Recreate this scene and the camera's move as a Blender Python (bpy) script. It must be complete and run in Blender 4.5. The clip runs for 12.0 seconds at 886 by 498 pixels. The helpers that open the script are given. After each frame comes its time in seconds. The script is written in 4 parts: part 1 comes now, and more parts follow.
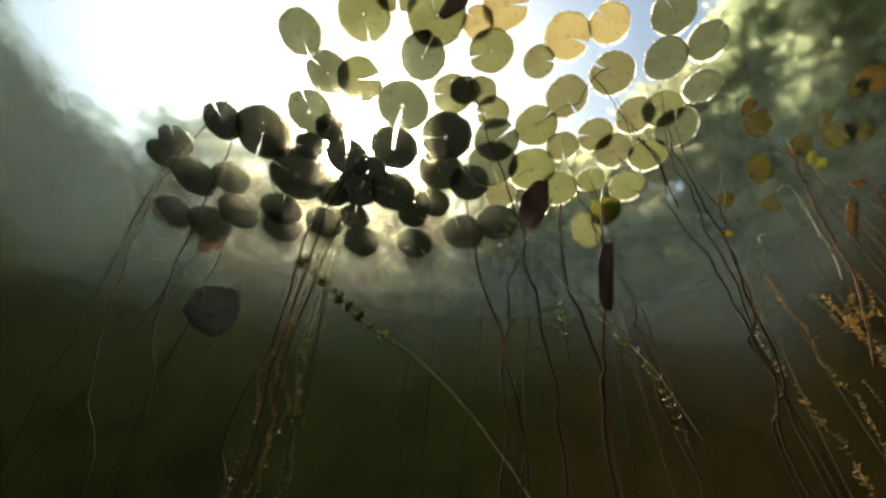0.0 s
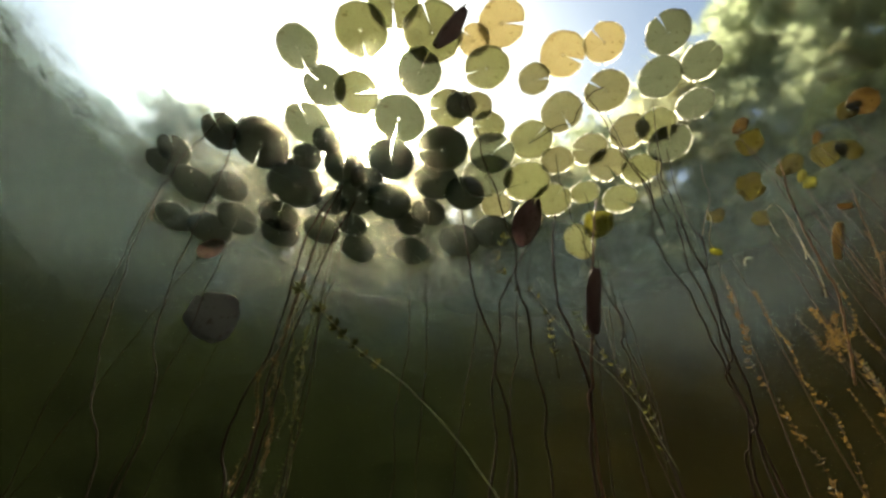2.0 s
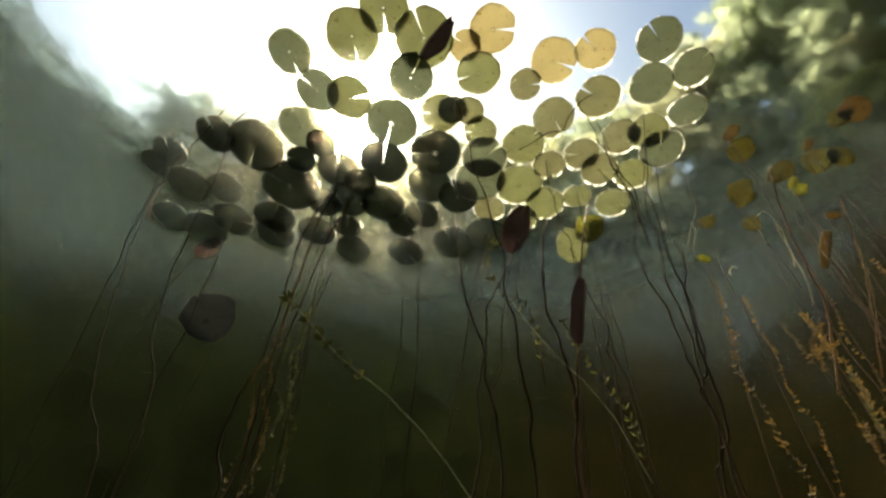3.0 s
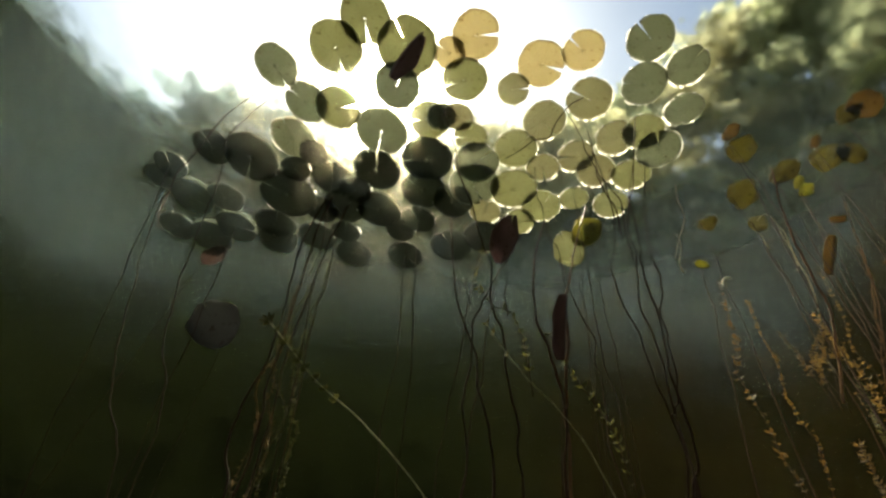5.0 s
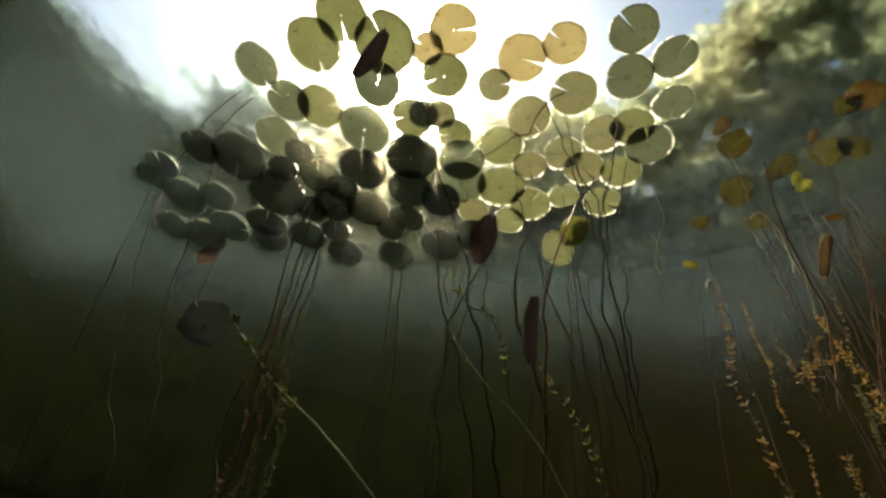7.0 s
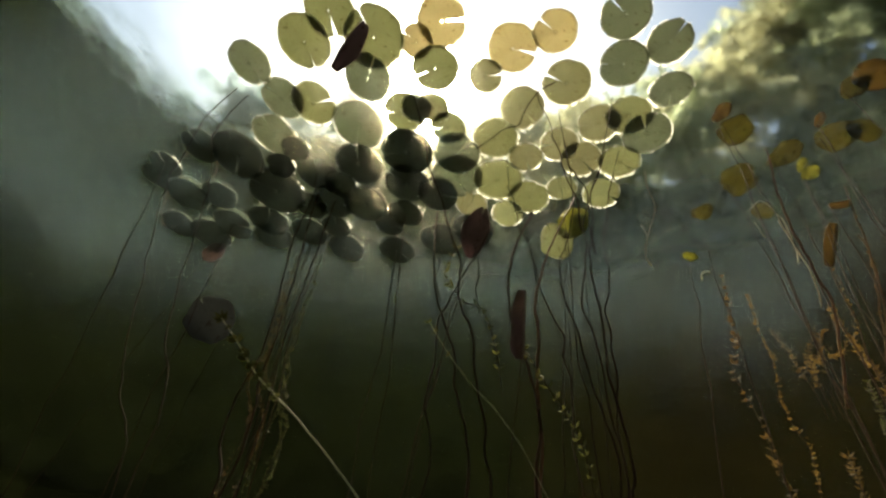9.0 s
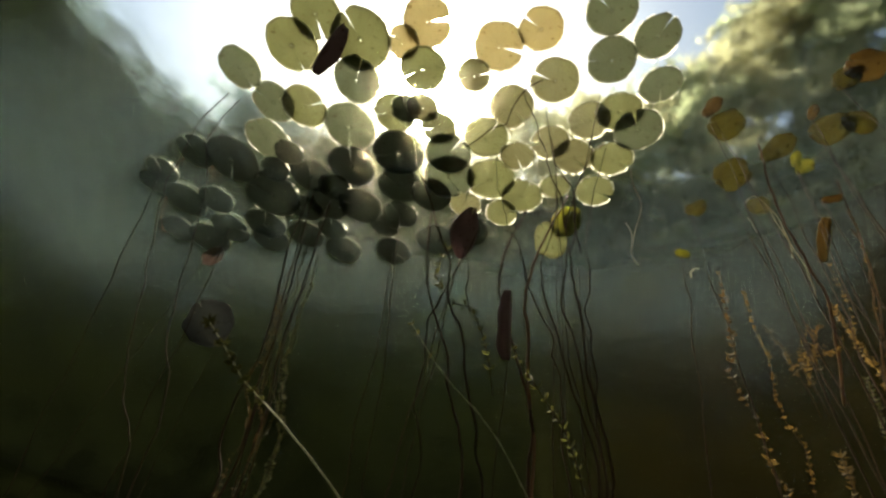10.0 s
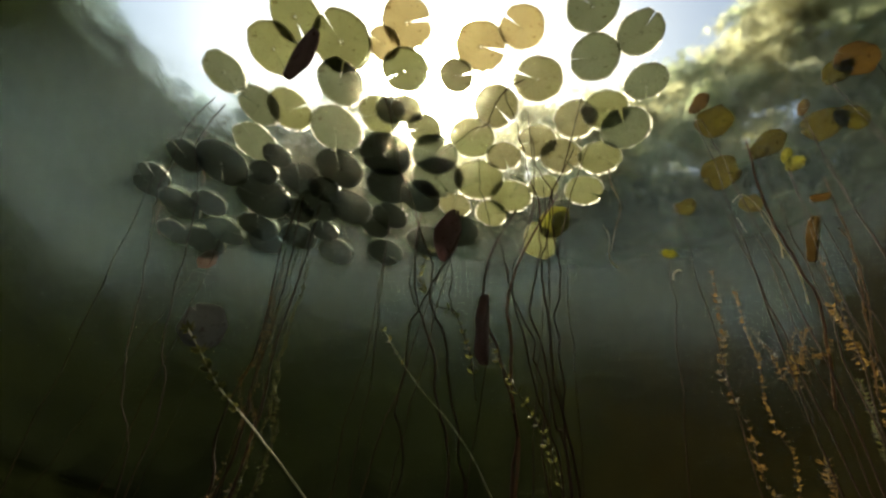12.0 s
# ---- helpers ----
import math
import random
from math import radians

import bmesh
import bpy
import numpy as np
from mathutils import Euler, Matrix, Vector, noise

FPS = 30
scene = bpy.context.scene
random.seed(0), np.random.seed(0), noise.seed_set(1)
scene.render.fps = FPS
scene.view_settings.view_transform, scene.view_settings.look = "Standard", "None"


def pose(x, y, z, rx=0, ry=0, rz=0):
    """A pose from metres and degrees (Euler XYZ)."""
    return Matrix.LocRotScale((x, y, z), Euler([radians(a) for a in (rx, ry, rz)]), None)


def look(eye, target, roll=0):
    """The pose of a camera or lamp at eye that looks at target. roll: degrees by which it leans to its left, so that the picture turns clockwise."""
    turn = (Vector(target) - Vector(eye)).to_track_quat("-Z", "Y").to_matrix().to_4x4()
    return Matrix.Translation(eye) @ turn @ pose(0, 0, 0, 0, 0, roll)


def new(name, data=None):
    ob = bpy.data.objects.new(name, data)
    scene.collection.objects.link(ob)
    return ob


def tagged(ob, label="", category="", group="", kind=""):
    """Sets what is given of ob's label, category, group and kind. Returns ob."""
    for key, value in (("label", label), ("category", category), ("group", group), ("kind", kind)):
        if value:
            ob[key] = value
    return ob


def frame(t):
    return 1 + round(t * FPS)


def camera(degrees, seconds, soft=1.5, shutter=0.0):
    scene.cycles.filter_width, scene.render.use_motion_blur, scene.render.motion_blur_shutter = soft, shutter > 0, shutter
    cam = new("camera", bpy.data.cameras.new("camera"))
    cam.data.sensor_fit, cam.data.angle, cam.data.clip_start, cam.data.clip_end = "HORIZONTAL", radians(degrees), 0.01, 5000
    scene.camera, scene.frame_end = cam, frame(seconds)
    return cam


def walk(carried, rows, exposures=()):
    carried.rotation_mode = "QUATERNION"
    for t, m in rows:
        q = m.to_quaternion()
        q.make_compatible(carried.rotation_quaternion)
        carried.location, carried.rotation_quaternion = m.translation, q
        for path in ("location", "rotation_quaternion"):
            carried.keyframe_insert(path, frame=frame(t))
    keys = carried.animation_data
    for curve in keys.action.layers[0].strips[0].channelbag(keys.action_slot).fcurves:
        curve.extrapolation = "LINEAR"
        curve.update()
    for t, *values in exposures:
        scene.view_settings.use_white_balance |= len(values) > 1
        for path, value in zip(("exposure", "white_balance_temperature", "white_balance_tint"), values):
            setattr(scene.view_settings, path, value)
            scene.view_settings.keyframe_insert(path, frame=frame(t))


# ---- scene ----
cam = camera(90, 12.0, soft=2.7)
walk(cam, [
    (0, look((0.0014, 0.0013, -0.3440), (0.0015, 1.2723, 1.2002), 6.85)),
    (0.5, look((0.0039, -0.0133, -0.3399), (0.0123, 1.2645, 1.1987), 6.72)),
    (1, look((0.0056, -0.0296, -0.3319), (0.0142, 1.2584, 1.1982), 6.56)),
    (1.5, look((0.0051, -0.0504, -0.3227), (0.0140, 1.2493, 1.1974), 6.81)),
    (2, look((0.0074, -0.0747, -0.3119), (0.0144, 1.2383, 1.1967), 7.09)),
    (2.5, look((0.0168, -0.0969, -0.3013), (0.0205, 1.2322, 1.1932), 7.34)),
    (3, look((0.0390, -0.1169, -0.2914), (0.0359, 1.2279, 1.1889), 7.75)),
    (5, look((0.1264, -0.1748, -0.2298), (0.0258, 1.2284, 1.1917), 9.42)),
    (5.5, look((0.1518, -0.1782, -0.2160), (0.0275, 1.2324, 1.1963), 9.84)),
    (6, look((0.1815, -0.1729, -0.2079), (0.0373, 1.2452, 1.1950), 10.39)),
    (6.5, look((0.2060, -0.1725, -0.1990), (0.0424, 1.2421, 1.2053), 11.03)),
    (7, look((0.2290, -0.1687, -0.1936), (0.0490, 1.2476, 1.2070), 11.57)),
    (9, look((0.2962, -0.1591, -0.1792), (0.0377, 1.2705, 1.1954), 12.95)),
    (9.5, look((0.3222, -0.1584, -0.1723), (0.0429, 1.2723, 1.1971), 12.91)),
    (10, look((0.3435, -0.1582, -0.1674), (0.0474, 1.2716, 1.1994), 13.06)),
    (10.5, look((0.3641, -0.1556, -0.1580), (0.0596, 1.2774, 1.2035), 13.30)),
    (11, look((0.3793, -0.1568, -0.1510), (0.0626, 1.2760, 1.2079), 13.35)),
    (11.5, look((0.3925, -0.1554, -0.1438), (0.0656, 1.2795, 1.2104), 13.43)),
    (12, look((0.4072, -0.1565, -0.1390), (0.0701, 1.2792, 1.2119), 13.46)),
], exposures=[(0, 1.75), (1.2, 1.88), (3, 1.7), (6, 1.56), (12, 1.48)])

# ---- light: morning sun over the far bank, seen from under the water ----
SUN_AZ = radians(-26)        # from +y towards +x
SUN_AIR = radians(50.5)        # height of the sun above the water
SUN_WATER = radians(61.5)      # height of its rays once bent at the surface
world = bpy.data.worlds.new("world")
scene.world = world
world.use_nodes = True


def sun_way(elevation):
    return Vector((math.cos(elevation) * math.sin(SUN_AZ), math.cos(elevation) * math.cos(SUN_AZ), math.sin(elevation)))


class Nodes:
    """A short hand for node trees."""

    def __init__(self, tree):
        self.tree = tree
        tree.nodes.clear()

    def add(self, kind, inputs=None, **settings):
        node = self.tree.nodes.new(kind)
        for key, value in settings.items():
            setattr_plain(node, key, value)
        for key, value in (inputs or {}).items():
            if isinstance(value, bpy.types.NodeSocket):
                self.tree.links.new(value, node.inputs[key])
            else:
                node.inputs[key].default_value = value
        return node

    def math(self, operation, a, b=0.0, c=0.0):
        node = self.tree.nodes.new("ShaderNodeMath")
        node.operation = operation
        for i, value in enumerate((a, b, c)):
            if isinstance(value, bpy.types.NodeSocket):
                self.tree.links.new(value, node.inputs[i])
            else:
                node.inputs[i].default_value = value
        return node.outputs[0]

    def ramp(self, factor, stops, mode="LINEAR"):
        node = self.tree.nodes.new("ShaderNodeValToRGB")
        node.color_ramp.interpolation = mode
        elements = node.color_ramp.elements
        while len(elements) < len(stops):
            elements.new(0.5)
        for element, (place, colour) in zip(elements, stops):
            element.position = place
            element.color = (*colour, 1)
        self.tree.links.new(factor, node.inputs[0])
        return node.outputs[0]

    def mix(self, factor, a, b, blend="MIX"):
        node = self.tree.nodes.new("ShaderNodeMix")
        node.data_type = "RGBA"
        node.blend_type = blend
        for i, value in ((0, factor), (6, a), (7, b)):
            if isinstance(value, bpy.types.NodeSocket):
                self.tree.links.new(value, node.inputs[i])
            else:
                node.inputs[i].default_value = (*value, 1) if i else value
        return node.outputs[2]

    def noise(self, vector, scale, detail=3.0, rough=0.55):
        node = self.tree.nodes.new("ShaderNodeTexNoise")
        node.inputs["Scale"].default_value = scale
        node.inputs["Detail"].default_value = detail
        node.inputs["Roughness"].default_value = rough
        if vector is not None:
            self.tree.links.new(vector, node.inputs["Vector"])
        return node.outputs["Fac"]

    def bump(self, height, strength, distance):
        return self.add("ShaderNodeBump", {"Height": height, "Strength": strength, "Distance": distance}).outputs[0]


def setattr_plain(node, key, value):
    if key == "sky_type":
        node.sky_type = value
    elif key == "sun_disc":
        node.sun_disc = value
    elif key == "sun_elevation":
        node.sun_elevation = value
    elif key == "sun_rotation":
        node.sun_rotation = value
    elif key == "dust_density":
        node.dust_density = value
    elif key == "air_density":
        node.air_density = value


n = Nodes(world.node_tree)
sky = n.add("ShaderNodeTexSky", sky_type="NISHITA", sun_disc=False, sun_elevation=SUN_AIR, sun_rotation=SUN_AZ,
            dust_density=6.0, air_density=1.0)
# the bright aureole of the sun in the morning haze
way = n.add("ShaderNodeTexCoord").outputs["Generated"]
near = n.add("ShaderNodeVectorMath")
near.operation = "DOT_PRODUCT"
near.inputs[1].default_value = sun_way(SUN_AIR)
n.tree.links.new(way, near.inputs[0])
facing = n.math("MAXIMUM", near.outputs["Value"], 0.0)
wide = n.math("MULTIPLY", n.math("POWER", facing, 12.0), 0.5)
core = n.math("MULTIPLY", n.math("POWER", facing, 220.0), 700.0)
halo = n.mix(1.0, n.add("ShaderNodeCombineColor", {0: n.math("ADD", wide, core), 1: n.math("ADD", wide, core),
                                                  2: n.math("ADD", wide, core)}).outputs[0], (1.0, 0.93, 0.78), "MULTIPLY")
sky_light = n.add("ShaderNodeVectorMath", {0: sky.outputs[0], 1: halo})
back = n.add("ShaderNodeBackground", {"Color": sky_light.outputs[0], "Strength": 0.07})
n.add("ShaderNodeOutputWorld", {"Surface": back.outputs[0]})

lamp = bpy.data.lights.new("sun", "SUN")
lamp.energy, lamp.angle, lamp.color = 5.0, radians(5.0), (1.0, 0.86, 0.58)
sun = new("sun", lamp)
sun.matrix_world = look(sun_way(SUN_WATER) * 30, (0, 0, 0))


# ---- materials ----
def material(name):
    m = bpy.data.materials.new(name)
    m.use_nodes = True
    return m, Nodes(m.node_tree)


def finish(n, shader):
    n.add("ShaderNodeOutputMaterial", {"Surface": shader})


def coords(n, kind="Object"):
    return n.add("ShaderNodeTexCoord").outputs[kind]


def leaf_material(name, dark, light, glow, share=0.5, rough=0.5, veins=True, scale=1.0):
    """A thin leaf that lets light through: dark and light are its two tones, glow the colour of the light that it passes."""
    m, n = material(name)
    c = coords(n)
    chance = n.add("ShaderNodeObjectInfo").outputs["Random"]
    blotch = n.noise(c, 22.0 * scale, 4.0)
    fine = n.noise(c, 160.0 * scale, 3.0)
    tone = n.math("ADD", n.math("MULTIPLY", blotch, 0.7), n.math("MULTIPLY", chance, 0.45))
    base = n.ramp(tone, [(0.25, dark), (0.85, light)])
    through_colour = n.mix(n.math("MULTIPLY", blotch, 0.8), glow, [g * 0.55 for g in glow])
    if veins:
        sep = n.add("ShaderNodeSeparateXYZ", {0: c})
        angle = n.math("ARCTAN2", sep.outputs[1], sep.outputs[0])
        wave = n.math("ABSOLUTE", n.math("SINE", n.math("MULTIPLY", angle, 9.0)))
        vein = n.math("SUBTRACT", 1.0, n.math("SMOOTH_MIN", n.math("MULTIPLY", wave, 6.0), 1.0, 0.3))
        base = n.mix(n.math("MULTIPLY", vein, 0.35), base, [d * 0.6 for d in dark])
        through_colour = n.mix(n.math("MULTIPLY", vein, 0.3), through_colour, [g * 0.4 for g in glow])
    spot = n.ramp(n.noise(c, 70.0 * scale, 2.0), [(0.62, (1, 1, 1)), (0.72, (0.45, 0.36, 0.25))])
    base = n.mix(1.0, base, spot, "MULTIPLY")
    through_colour = n.mix(1.0, through_colour, spot, "MULTIPLY")
    normal = n.bump(fine, 0.35, 0.002)
    body = n.add("ShaderNodeBsdfPrincipled", {"Base Color": base, "Roughness": rough, "Normal": normal,
                                              "Specular IOR Level": 0.15})
    pass_light = n.add("ShaderNodeBsdfTranslucent", {"Color": through_colour})
    finish(n, n.add("ShaderNodeMixShader", {0: share, 1: body.outputs[0], 2: pass_light.outputs[0]}).outputs[0])
    return m


def solid_material(name, dark, light, rough=0.6, scale=30.0, spec=0.2):
    m, n = material(name)
    c = coords(n)
    tone = n.math("ADD", n.math("MULTIPLY", n.noise(c, scale, 4.0), 0.75),
                  n.math("MULTIPLY", n.add("ShaderNodeObjectInfo").outputs["Random"], 0.3))
    base = n.ramp(tone, [(0.3, dark), (0.8, light)])
    normal = n.bump(n.noise(c, scale * 6, 3.0), 0.4, 0.003)
    finish(n, n.add("ShaderNodeBsdfPrincipled", {"Base Color": base, "Roughness": rough, "Normal": normal,
                                                 "Specular IOR Level": spec}).outputs[0])
    return m


PAD = {
    "green": leaf_material("pad_green", (0.035, 0.045, 0.018), (0.085, 0.10, 0.035), (0.38, 0.39, 0.26), 0.6),
    "dark": leaf_material("pad_dark", (0.025, 0.03, 0.02), (0.055, 0.065, 0.035), (0.32, 0.345, 0.27), 0.55),
    "olive": leaf_material("pad_olive", (0.06, 0.065, 0.02), (0.13, 0.13, 0.04), (0.37, 0.365, 0.26), 0.62),
    # dim copy of the pads: shade and haze on the far raft in its colour
    "in_shade": leaf_material("pad_in_shade", (0.016, 0.020, 0.013), (0.032, 0.037, 0.023), (0.08, 0.09, 0.07), 0.5),
    "yellow": leaf_material("pad_yellow", (0.10, 0.09, 0.02), (0.22, 0.19, 0.05), (0.54, 0.49, 0.34), 0.66),
}
DEAD_LEAF = leaf_material("dead_leaf", (0.035, 0.024, 0.028), (0.09, 0.062, 0.066), (0.26, 0.19, 0.20), 0.45, 0.45, False)
PURPLE_LEAF = leaf_material("purple_leaf", (0.05, 0.036, 0.04), (0.13, 0.095, 0.10), (0.34, 0.26, 0.27), 0.5, 0.45, False)
PALE_LEAF = leaf_material("pale_leaf", (0.14, 0.105, 0.10), (0.26, 0.20, 0.19), (0.30, 0.24, 0.23), 0.4, 0.6, False)
ORANGE_LEAF = leaf_material("orange_leaf", (0.065, 0.042, 0.014), (0.12, 0.08, 0.03), (0.24, 0.185, 0.09), 0.55, 0.5, False)
LIME_LEAF = leaf_material("lime_leaf", (0.06, 0.065, 0.016), (0.12, 0.12, 0.03), (0.34, 0.34, 0.11), 0.6, 0.5, False)
OLIVE_LEAF = leaf_material("olive_leaf", (0.03, 0.026, 0.009), (0.065, 0.055, 0.018), (0.20, 0.185, 0.07), 0.58, 0.5, False)
DARK_WEED = leaf_material("dark_weed", (0.010, 0.013, 0.004), (0.03, 0.034, 0.010), (0.07, 0.07, 0.02), 0.4, 0.6, False, 3.0)
GREY_LEAF = leaf_material("grey_leaf", (0.017, 0.018, 0.019), (0.044, 0.046, 0.048), (0.145, 0.15, 0.155), 0.4, 0.5, False)
WEED_LEAF = leaf_material("weed_leaf", (0.014, 0.018, 0.005), (0.04, 0.042, 0.011), (0.08, 0.08, 0.02), 0.45, 0.6, False, 3.0)
BROWN_WEED = leaf_material("brown_weed", (0.02, 0.013, 0.005), (0.06, 0.035, 0.012), (0.12, 0.07, 0.022), 0.4, 0.6, False, 3.0)
AMBER_WEED = leaf_material("amber_weed", (0.03, 0.018, 0.005), (0.075, 0.043, 0.012), (0.17, 0.10, 0.028), 0.5, 0.6, False, 3.0)
STEM = solid_material("stem", (0.012, 0.006, 0.004), (0.038, 0.016, 0.010), 0.75, 40.0, 0.08)
PALE_STALK = solid_material("pale_stalk", (0.20, 0.19, 0.14), (0.44, 0.41, 0.31), 0.5, 60.0)
# brighter copy of the pale stalk: sunlight is put into its tone
SUNLIT_PALE = solid_material("sunlit_pale", (0.40, 0.33, 0.22), (0.78, 0.68, 0.50), 0.45, 60.0)
RED_STALK = solid_material("red_stalk", (0.05, 0.02, 0.009), (0.13, 0.055, 0.022), 0.5, 40.0)
BARK = solid_material("bark", (0.03, 0.025, 0.02), (0.10, 0.085, 0.07), 0.9, 4.0)
CROWN = {
    # green and autumn crowns are paled: haze over the bank put into their colour
    "green": leaf_material("tree_green", (0.17, 0.20, 0.12), (0.29, 0.32, 0.20), (0.60, 0.64, 0.44), 0.6, 0.7, False, 0.02),
    # near-black crown colour: shade painted into the leaves
    "shade": leaf_material("tree_painted_shade", (0.025, 0.035, 0.018), (0.05, 0.06, 0.03), (0.09, 0.11, 0.05), 0.35, 0.7, False, 0.02),
    "autumn": leaf_material("tree_autumn", (0.24, 0.22, 0.10), (0.38, 0.35, 0.19), (0.78, 0.74, 0.50), 0.62, 0.7, False, 0.02),
    # blue haze of the distance painted into the leaf colour
    "blue": leaf_material("tree_haze_blue", (0.09, 0.12, 0.13), (0.13, 0.16, 0.17), (0.56, 0.70, 0.72), 0.7, 0.7, False, 0.02),
}

# the seam of water along a leaf's margin; light caught there is painted as broken white
RIM, n = material("wet_rim")
c = coords(n)
gap = n.ramp(n.noise(c, 45.0, 2.0), [(0.45, (0, 0, 0)), (0.52, (1, 1, 1))])
bright = n.add("ShaderNodeBsdfTranslucent", {"Color": (0.95, 0.95, 0.9, 1)})
shine = n.add("ShaderNodeBsdfGlossy", {"Color": (0.9, 0.9, 0.9, 1), "Roughness": 0.15})
wet = n.add("ShaderNodeMixShader", {0: 0.25, 1: bright.outputs[0], 2: shine.outputs[0]})
clear = n.add("ShaderNodeBsdfTransparent")
finish(n, n.add("ShaderNodeMixShader", {0: gap, 1: clear.outputs[0], 2: wet.outputs[0]}).outputs[0])

# on pads coloured for shade, only scattered white patches are painted as glints
GLINT, n = material("glinting_rim")
c = coords(n)
gap = n.ramp(n.noise(c, 26.0, 2.0), [(0.60, (0, 0, 0)), (0.64, (1, 1, 1))])
bright = n.add("ShaderNodeBsdfTranslucent", {"Color": (0.95, 0.95, 0.9, 1)})
shine = n.add("ShaderNodeBsdfGlossy", {"Color": (0.9, 0.9, 0.9, 1), "Roughness": 0.15})
wet = n.add("ShaderNodeMixShader", {0: 0.25, 1: bright.outputs[0], 2: shine.outputs[0]})
clear = n.add("ShaderNodeBsdfTransparent")
finish(n, n.add("ShaderNodeMixShader", {0: gap, 1: clear.outputs[0], 2: wet.outputs[0]}).outputs[0])

# silt flakes standing in for haze: they pass most light straight on and throw the rest mainly forward; its blue and
# warm tints are in their colours
FLAKE, n = material("haze_flake")
spread = n.add("ShaderNodeBsdfTranslucent", {"Color": (0.50, 0.75, 0.95, 1)})
onward = n.add("ShaderNodeBsdfRefraction", {"Color": (0.97, 0.92, 0.66, 1), "Roughness": 0.55, "IOR": 1.12})
ahead = n.add("ShaderNodeBsdfRefraction", {"Color": (0.98, 0.94, 0.78, 1), "Roughness": 0.25, "IOR": 1.05})
fore = n.add("ShaderNodeMixShader", {0: 0.72, 1: onward.outputs[0], 2: ahead.outputs[0]})
thrown = n.add("ShaderNodeMixShader", {0: 0.902, 1: spread.outputs[0], 2: fore.outputs[0]})
straight = n.add("ShaderNodeBsdfTransparent", {"Color": (0.90, 0.92, 0.86, 1)})
finish(n, n.add("ShaderNodeMixShader", {0: 0.5, 1: straight.outputs[0], 2: thrown.outputs[0]}).outputs[0])

# added dark flakes for the dimming of far water: they swallow most of the light
MURK, n = material("peaty_murk")
dim = n.add("ShaderNodeBsdfTranslucent", {"Color": (0.016, 0.019, 0.008, 1)})
past = n.add("ShaderNodeBsdfTransparent", {"Color": (0.54, 0.57, 0.47, 1)})
finish(n, n.add("ShaderNodeMixShader", {0: 0.10, 1: past.outputs[0], 2: dim.outputs[0]}).outputs[0])

WATER, n = material("pond_water")
c = coords(n)
swell = n.noise(c, 3.0, 2.0)
ripple = n.noise(c, 24.0, 2.0)
height = n.math("ADD", n.math("MULTIPLY", swell, 0.8), n.math("MULTIPLY", ripple, 0.05))
finish(n, n.add("ShaderNodeBsdfGlass", {"Color": (0.84, 0.95, 0.91, 1), "Roughness": 0.11, "IOR": 1.333,
                                        "Normal": n.bump(height, 0.16, 0.05)}).outputs[0])

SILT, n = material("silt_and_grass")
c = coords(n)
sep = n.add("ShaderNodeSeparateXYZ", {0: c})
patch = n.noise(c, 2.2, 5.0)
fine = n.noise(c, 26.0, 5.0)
# bed colour darkened for light lost in the water, amber haze put in towards +x
bed_olive = n.ramp(patch, [(0.3, (0.0035, 0.0045, 0.0015)), (0.7, (0.009, 0.0105, 0.0036))])
bed_amber = n.ramp(patch, [(0.3, (0.004, 0.0028, 0.0009)), (0.7, (0.010, 0.007, 0.0022))])
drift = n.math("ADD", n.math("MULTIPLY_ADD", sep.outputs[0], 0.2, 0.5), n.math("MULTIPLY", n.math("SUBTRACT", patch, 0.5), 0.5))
mud = n.mix(n.ramp(drift, [(0.5, (0, 0, 0)), (1.0, (1, 1, 1))]), bed_olive, bed_amber)
mud = n.mix(n.math("MULTIPLY", fine, 0.5), mud, n.mix(1.0, mud, (0.4, 0.4, 0.4), "MULTIPLY"))
turf = n.ramp(n.noise(c, 1.5, 5.0), [(0.3, (0.03, 0.05, 0.015)), (0.7, (0.09, 0.12, 0.04))])
soil = n.mix(n.ramp(n.math("SUBTRACT", sep.outputs[2], 0.6), [(0.46, (0, 0, 0)), (0.56, (1, 1, 1))]), mud, turf)
finish(n, n.add("ShaderNodeBsdfDiffuse", {"Color": soil, "Roughness": 1.0,
                                          "Normal": n.bump(n.noise(c, 14.0, 5.0), 0.3, 0.03)}).outputs[0])


# ---- building helpers ----
def mesh_of(name, verts, faces, smooth=True):
    me = bpy.data.meshes.new(name)
    me.from_pydata([tuple(v) for v in verts], [], faces)
    if smooth:
        me.polygons.foreach_set("use_smooth", [True] * len(me.polygons))
    me.update()
    return me


def part(name, me, mat, parent, label=""):
    ob = new(name, me)
    if me.materials:
        me.materials.clear()
    me.materials.append(mat)
    ob.parent = parent
    if label:
        tagged(ob, label)
    return ob


def thing(name, place, label, category, group="", kind=""):
    ob = new(name)
    ob.empty_display_size = 0.02
    ob.location = place
    return tagged(ob, label, category, group, kind)


def smooth_line(points, steps=6):
    """A soft line through the points (Catmull-Rom)."""
    p = [Vector(q) for q in points]
    p = [p[0] * 2 - p[1]] + p + [p[-1] * 2 - p[-2]]
    line = []
    for i in range(1, len(p) - 2):
        for k in range(steps):
            t = k / steps
            a, b, c, d = p[i - 1], p[i], p[i + 1], p[i + 2]
            line.append(0.5 * ((2 * b) + (c - a) * t + (2 * a - 5 * b + 4 * c - d) * t * t + (3 * b - a - 3 * c + d) * t ** 3))
    line.append(p[-2])
    return line


